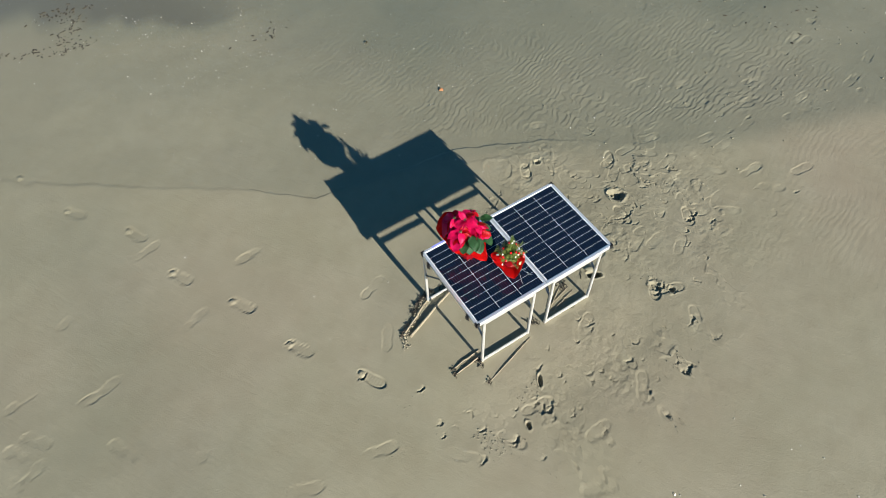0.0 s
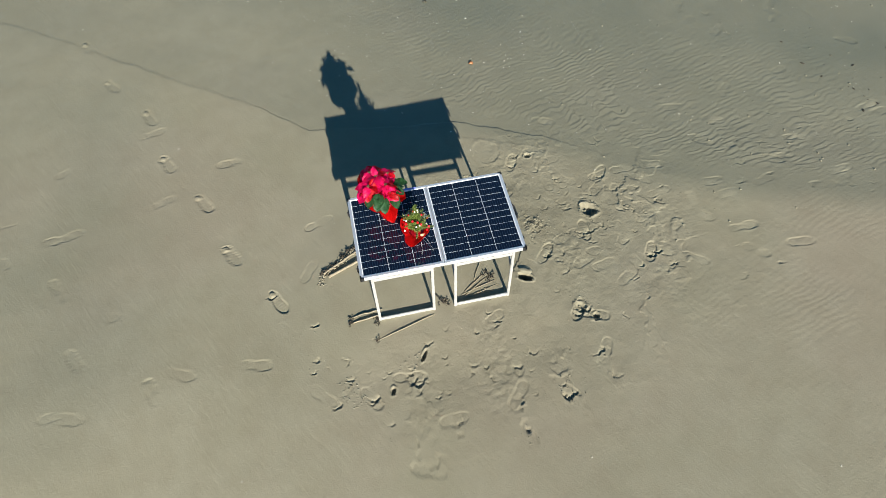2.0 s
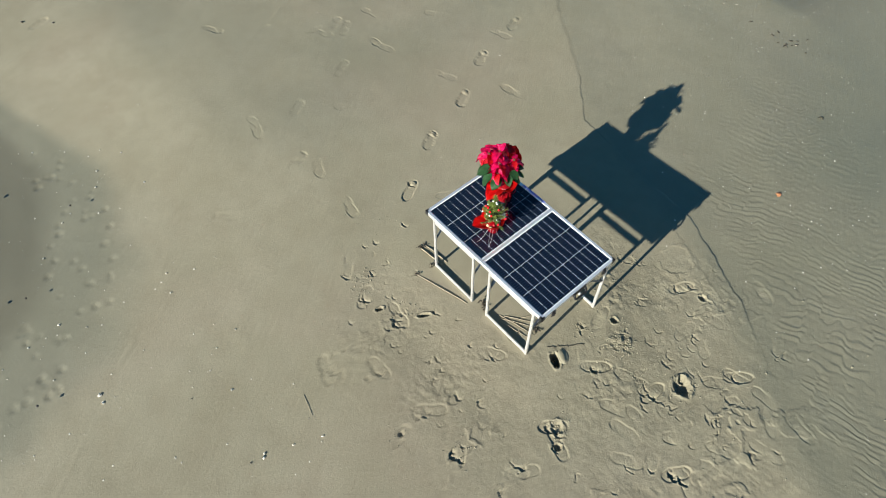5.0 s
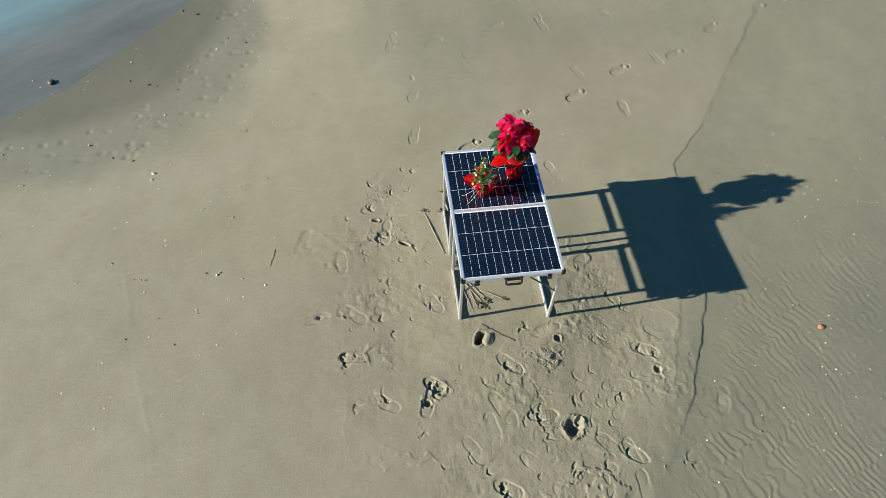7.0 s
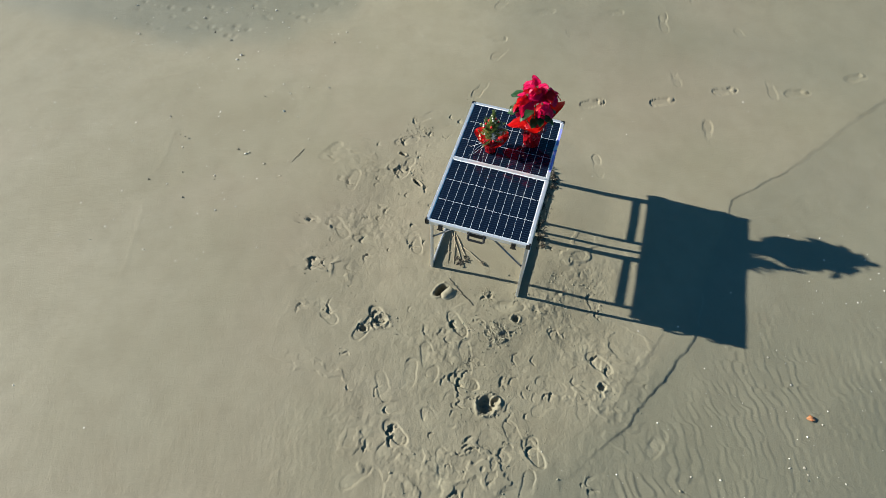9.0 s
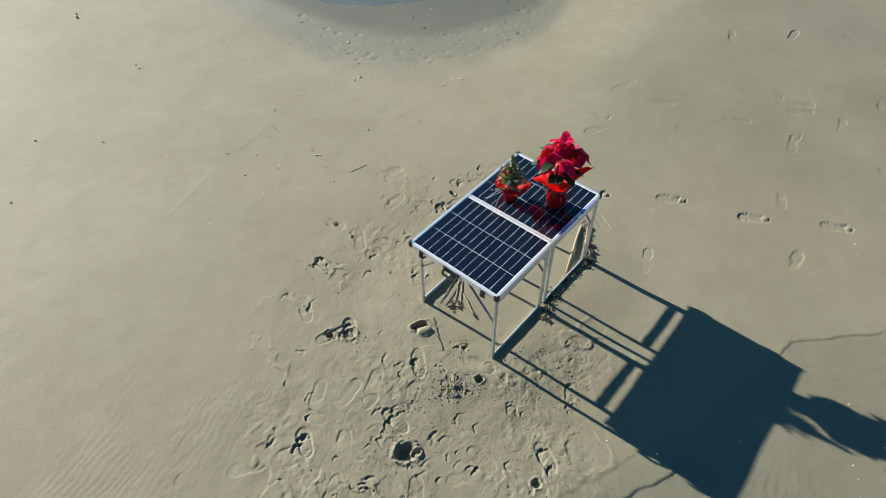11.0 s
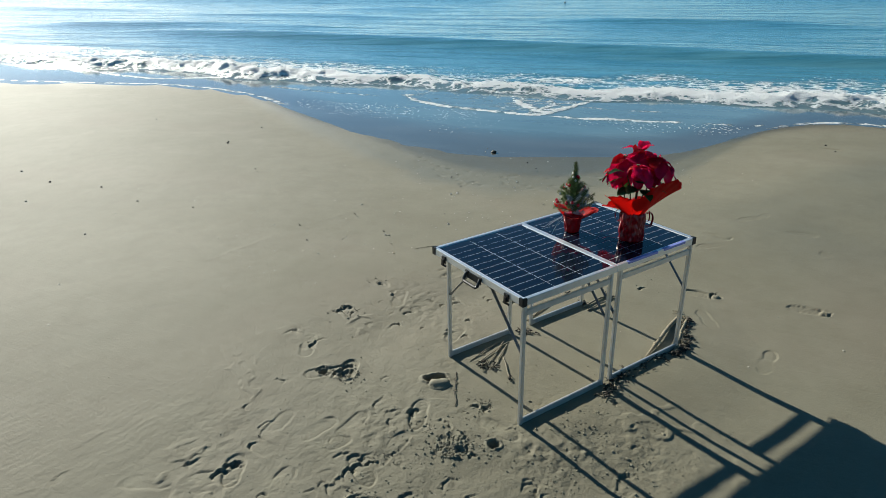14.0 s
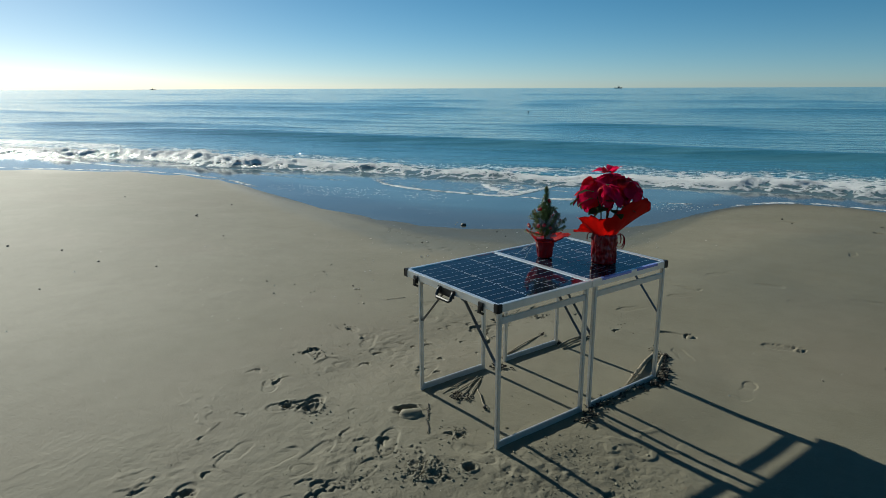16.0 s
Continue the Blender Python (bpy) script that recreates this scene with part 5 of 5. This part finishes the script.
def shell_mesh(name, material, ribs=9, r=0.018):
    """One valve of a cockle: a ribbed dome drawn out to the hinge."""
    bm = bmesh.new()
    rows = []
    top = bm.verts.new((0, -r * 0.8, r * 0.15))
    for j in range(1, 5):
        v = j / 4
        rows.append([bm.verts.new((math.sin(a) * r * v * (1 + 0.05 * math.cos(ribs * 2 * a)), -r * 0.8 + r * 1.7 * v * math.cos(a * 0.62) * 0.95, r * (0.15 + 0.55 * math.sin(math.pi * min(v, 0.96)) * math.cos(a * 0.8)))) for a in (-1.35 + 2.7 * i / 12 for i in range(13))])
    for i in range(12):
        bm.faces.new((top, rows[0][i], rows[0][i + 1]))
        for a, b in zip(rows, rows[1:]):
            bm.faces.new((a[i], b[i], b[i + 1], a[i + 1]))
    bmesh.ops.solidify(bm, geom=bm.faces[:], thickness=0.0012)
    return mesh_of(bm, name, material, True)


WHITE_SHELL, ORANGE_SHELL = shell_mesh("seashell", SHELL), shell_mesh("seashell", SHELL_OR)


def put_shell(mesh, x, y, size, label, group="shells on the sand"):
    ob = new("seashell", mesh)
    ob.matrix_basis = pose(x, y, ground_z(x, y) + 0.001, rng.uniform(-12, 12), rng.uniform(-12, 12), rng.uniform(0, 360)) @ Matrix.Diagonal((size, size, size, 1))
    return tagged(ob, label, "seashell", group)


put_shell(ORANGE_SHELL, 0.89, 2.47, 1.7, "orange-brown cockle shell on damp rippled sand")
put_shell(WHITE_SHELL, 0.62, 3.64, 1.5, "large white cockle shell on damp sand")
for x, y, size in ((-1.38, -2.99, 1.1), (-0.15, -2.27, 0.7), (-0.73, -2.21, 0.8), (-0.13, -2.29, 0.8), (0.02, -1.89, 0.6), (-2.2, -3.0, 0.8), (-1.3, -3.0, 0.9), (-1.37, 0.9, 0.4), (-0.5, 2.6, 0.5)):
    put_shell(WHITE_SHELL, x, y, size, "white shell half sunk in smooth sand")
for _ in range(55):
    t = rng.random()
    x, y = -0.9 + 2.4 * t + rng.gauss(0, 0.45), 4.7 - 2.7 * t + rng.gauss(0, 0.4)
    put_shell(WHITE_SHELL, x, y, rng.uniform(0.2, 0.5), "small white shell on damp sand")
for _ in range(30):
    put_shell(WHITE_SHELL, rng.uniform(-2.2, 1.2), rng.uniform(-3.6, -1.7), rng.uniform(0.25, 0.6), "small white shell on smooth sand")
for _ in range(32):
    pn, ps = rng.uniform(3.4, 5.1), rng.uniform(-2.8, 1.6)
    put_shell(WHITE_SHELL, OUT[0] * pn + ALONG[0] * ps, OUT[1] * pn + ALONG[1] * ps, rng.uniform(0.3, 0.75), "small white shell on wet sand")
bits = []
for _ in range(1500):
    k = rng.random()
    if k < 0.5:
        t = rng.random()
        x, y = -2.4 + 5.4 * t + rng.gauss(0, 0.7), 5.4 - 3.6 * t + rng.gauss(0, 0.8)
    elif k < 0.67:
        x, y = rng.uniform(-4.5, 5), rng.uniform(-5, 6.5)
    elif k < 0.9:
        x, y = rng.uniform(-4.2, 1.0), rng.uniform(-4.5, -2.0)
    else:
        x, y = rng.uniform(2.5, 6.5), rng.uniform(0.5, 3.0)
    r = rng.uniform(0.0013, 0.0036) if rng.random() < 0.8 else rng.uniform(0.004, 0.0068)
    bits.append((lump(rng, r, 0.5), pose(x, y, ground_z(x, y) + r * 0.2, 0, 0, rng.uniform(0, 360))))
joined("shell_grit", bits, SHELL, "scattered white shell fragments on the sand", "shell grit")


def pebble(x, y, z, r, label):
    r *= 0.62
    bm = bmesh.new()
    bmesh.ops.create_icosphere(bm, subdivisions=2, radius=r)
    for v in bm.verts:
        v.co *= 1 + 0.3 * noise.noise(v.co / r * 1.3 + Vector((x, y, 0)))
        v.co.z *= 0.65
    bm.transform(pose(x, y, z + r * 0.4, 0, 0, rng.uniform(0, 360)))
    return lay("pebble", bm, STONE, label, "pebble", "pebbles on the beach")


pebble(-2.87, -4.27, max(ground_z(-2.87, -4.27), SEA_LEVEL) - 0.008, 0.06, "dark stone lying at the water's edge")
for x, y, z, r in ((-3.27, -2.43, -0.05, 0.022), (-1.57, -3.37, -0.04, 0.022), (-2.70, -3.40, -0.08, 0.025), (-0.05, -6.6, -0.06, 0.03), (-2.57, -3.1, -0.06, 0.02), (1.9, -2.19, 0, 0.012), (-3.9, -3.0, -0.1, 0.03), (-6.4, -1.77, -0.12, 0.03), (-6.1, -1.5, -0.1, 0.025), (-0.15, -2.9, -0.02, 0.014), (0.1, -5.0, -0.03, 0.02), (4.5, 1.6, -0.03, 0.02), (3.3, 1.9, -0.03, 0.016)):
    pebble(x, y, z, r * 0.8, "small dark pebble on the sand")


for x, y, r in ((2.14, -5.80, 0.034), (1.70, -5.24, 0.026), (2.38, -6.49, 0.030), (-0.09, -6.70, 0.028), (0.43, -8.80, 0.03), (-0.84, -7.51, 0.028), (0.39, -2.94, 0.018), (0.48, -2.56, 0.018), (0.23, -2.71, 0.014), (-0.16, -2.38, 0.018), (-0.36, -3.18, 0.016), (-0.87, -2.47, 0.016), (1.06, -3.99, 0.02), (1.47, -4.51, 0.024), (0.22, -2.41, 0.013), (-0.17, -2.97, 0.013), (2.02, -3.83, 0.022), (2.40, -5.19, 0.026)):
    pebble(x, y, ground_z(x, y), r * 0.62, "small dark pebble on the sand")


# ---- out at sea ----
def boat(at, length, label):
    ob = thing("fishing_boat", at, label, "boat", "boats on the horizon")
    bm = bmesh.new()
    L = length
    loops = []
    for u, w, keel, deck in ((-0.5, 0.16, 0.0, 0.10), (-0.2, 0.19, -0.03, 0.09), (0.2, 0.17, -0.03, 0.10), (0.42, 0.08, 0.0, 0.13), (0.52, 0.01, 0.08, 0.16)):
        loops.append([bm.verts.new((u * L, s * L, z * L)) for s, z in ((-w * 0.5, deck), (-w * 0.35, keel), (w * 0.35, keel), (w * 0.5, deck))])
    for a, b in zip(loops, loops[1:]):
        for i in range(4):
            bm.faces.new((a[i], a[(i + 1) % 4], b[(i + 1) % 4], b[i]))
    bm.faces.new(loops[0][::-1])
    bm.faces.new(loops[-1])
    part("hull", bm, HULL, ob)
    part("wheelhouse", box((-0.05 * L, -0.06 * L, 0.09 * L), (0.18 * L, 0.06 * L, 0.24 * L), 0.01 * L), HULL, ob)
    part("mast", sweep(bmesh.new(), [(0.02 * L, 0, 0.2 * L), (0.02 * L, 0, 0.40 * L)], 0.008 * L, 6), HULL, ob)
    return ob


boat(pose(2.3 - 0.783 * 1500, 2.25 - 0.622 * 1500, SEA_LEVEL, 0, 0, 128), 17, "small dark fishing boat far out on the horizon")
boat(pose(2.3 - 0.2197 * 2000, 2.25 - 0.9756 * 2000, SEA_LEVEL, 0, 0, 10), 14, "tiny dark boat far out on the horizon")
bm = bmesh.new()
bmesh.ops.create_icosphere(bm, subdivisions=2, radius=0.085, matrix=Matrix.Diagonal((1, 1, 0.8, 1)))
bmesh.ops.create_cone(bm, cap_ends=True, segments=14, radius1=0.1, radius2=0.095, depth=0.03)
bm.transform(pose(-31.9, -33.1, SEA_LEVEL + 0.02))
lay("buoy", bm, STONE, "small dark buoy floating off the beach", "buoy")
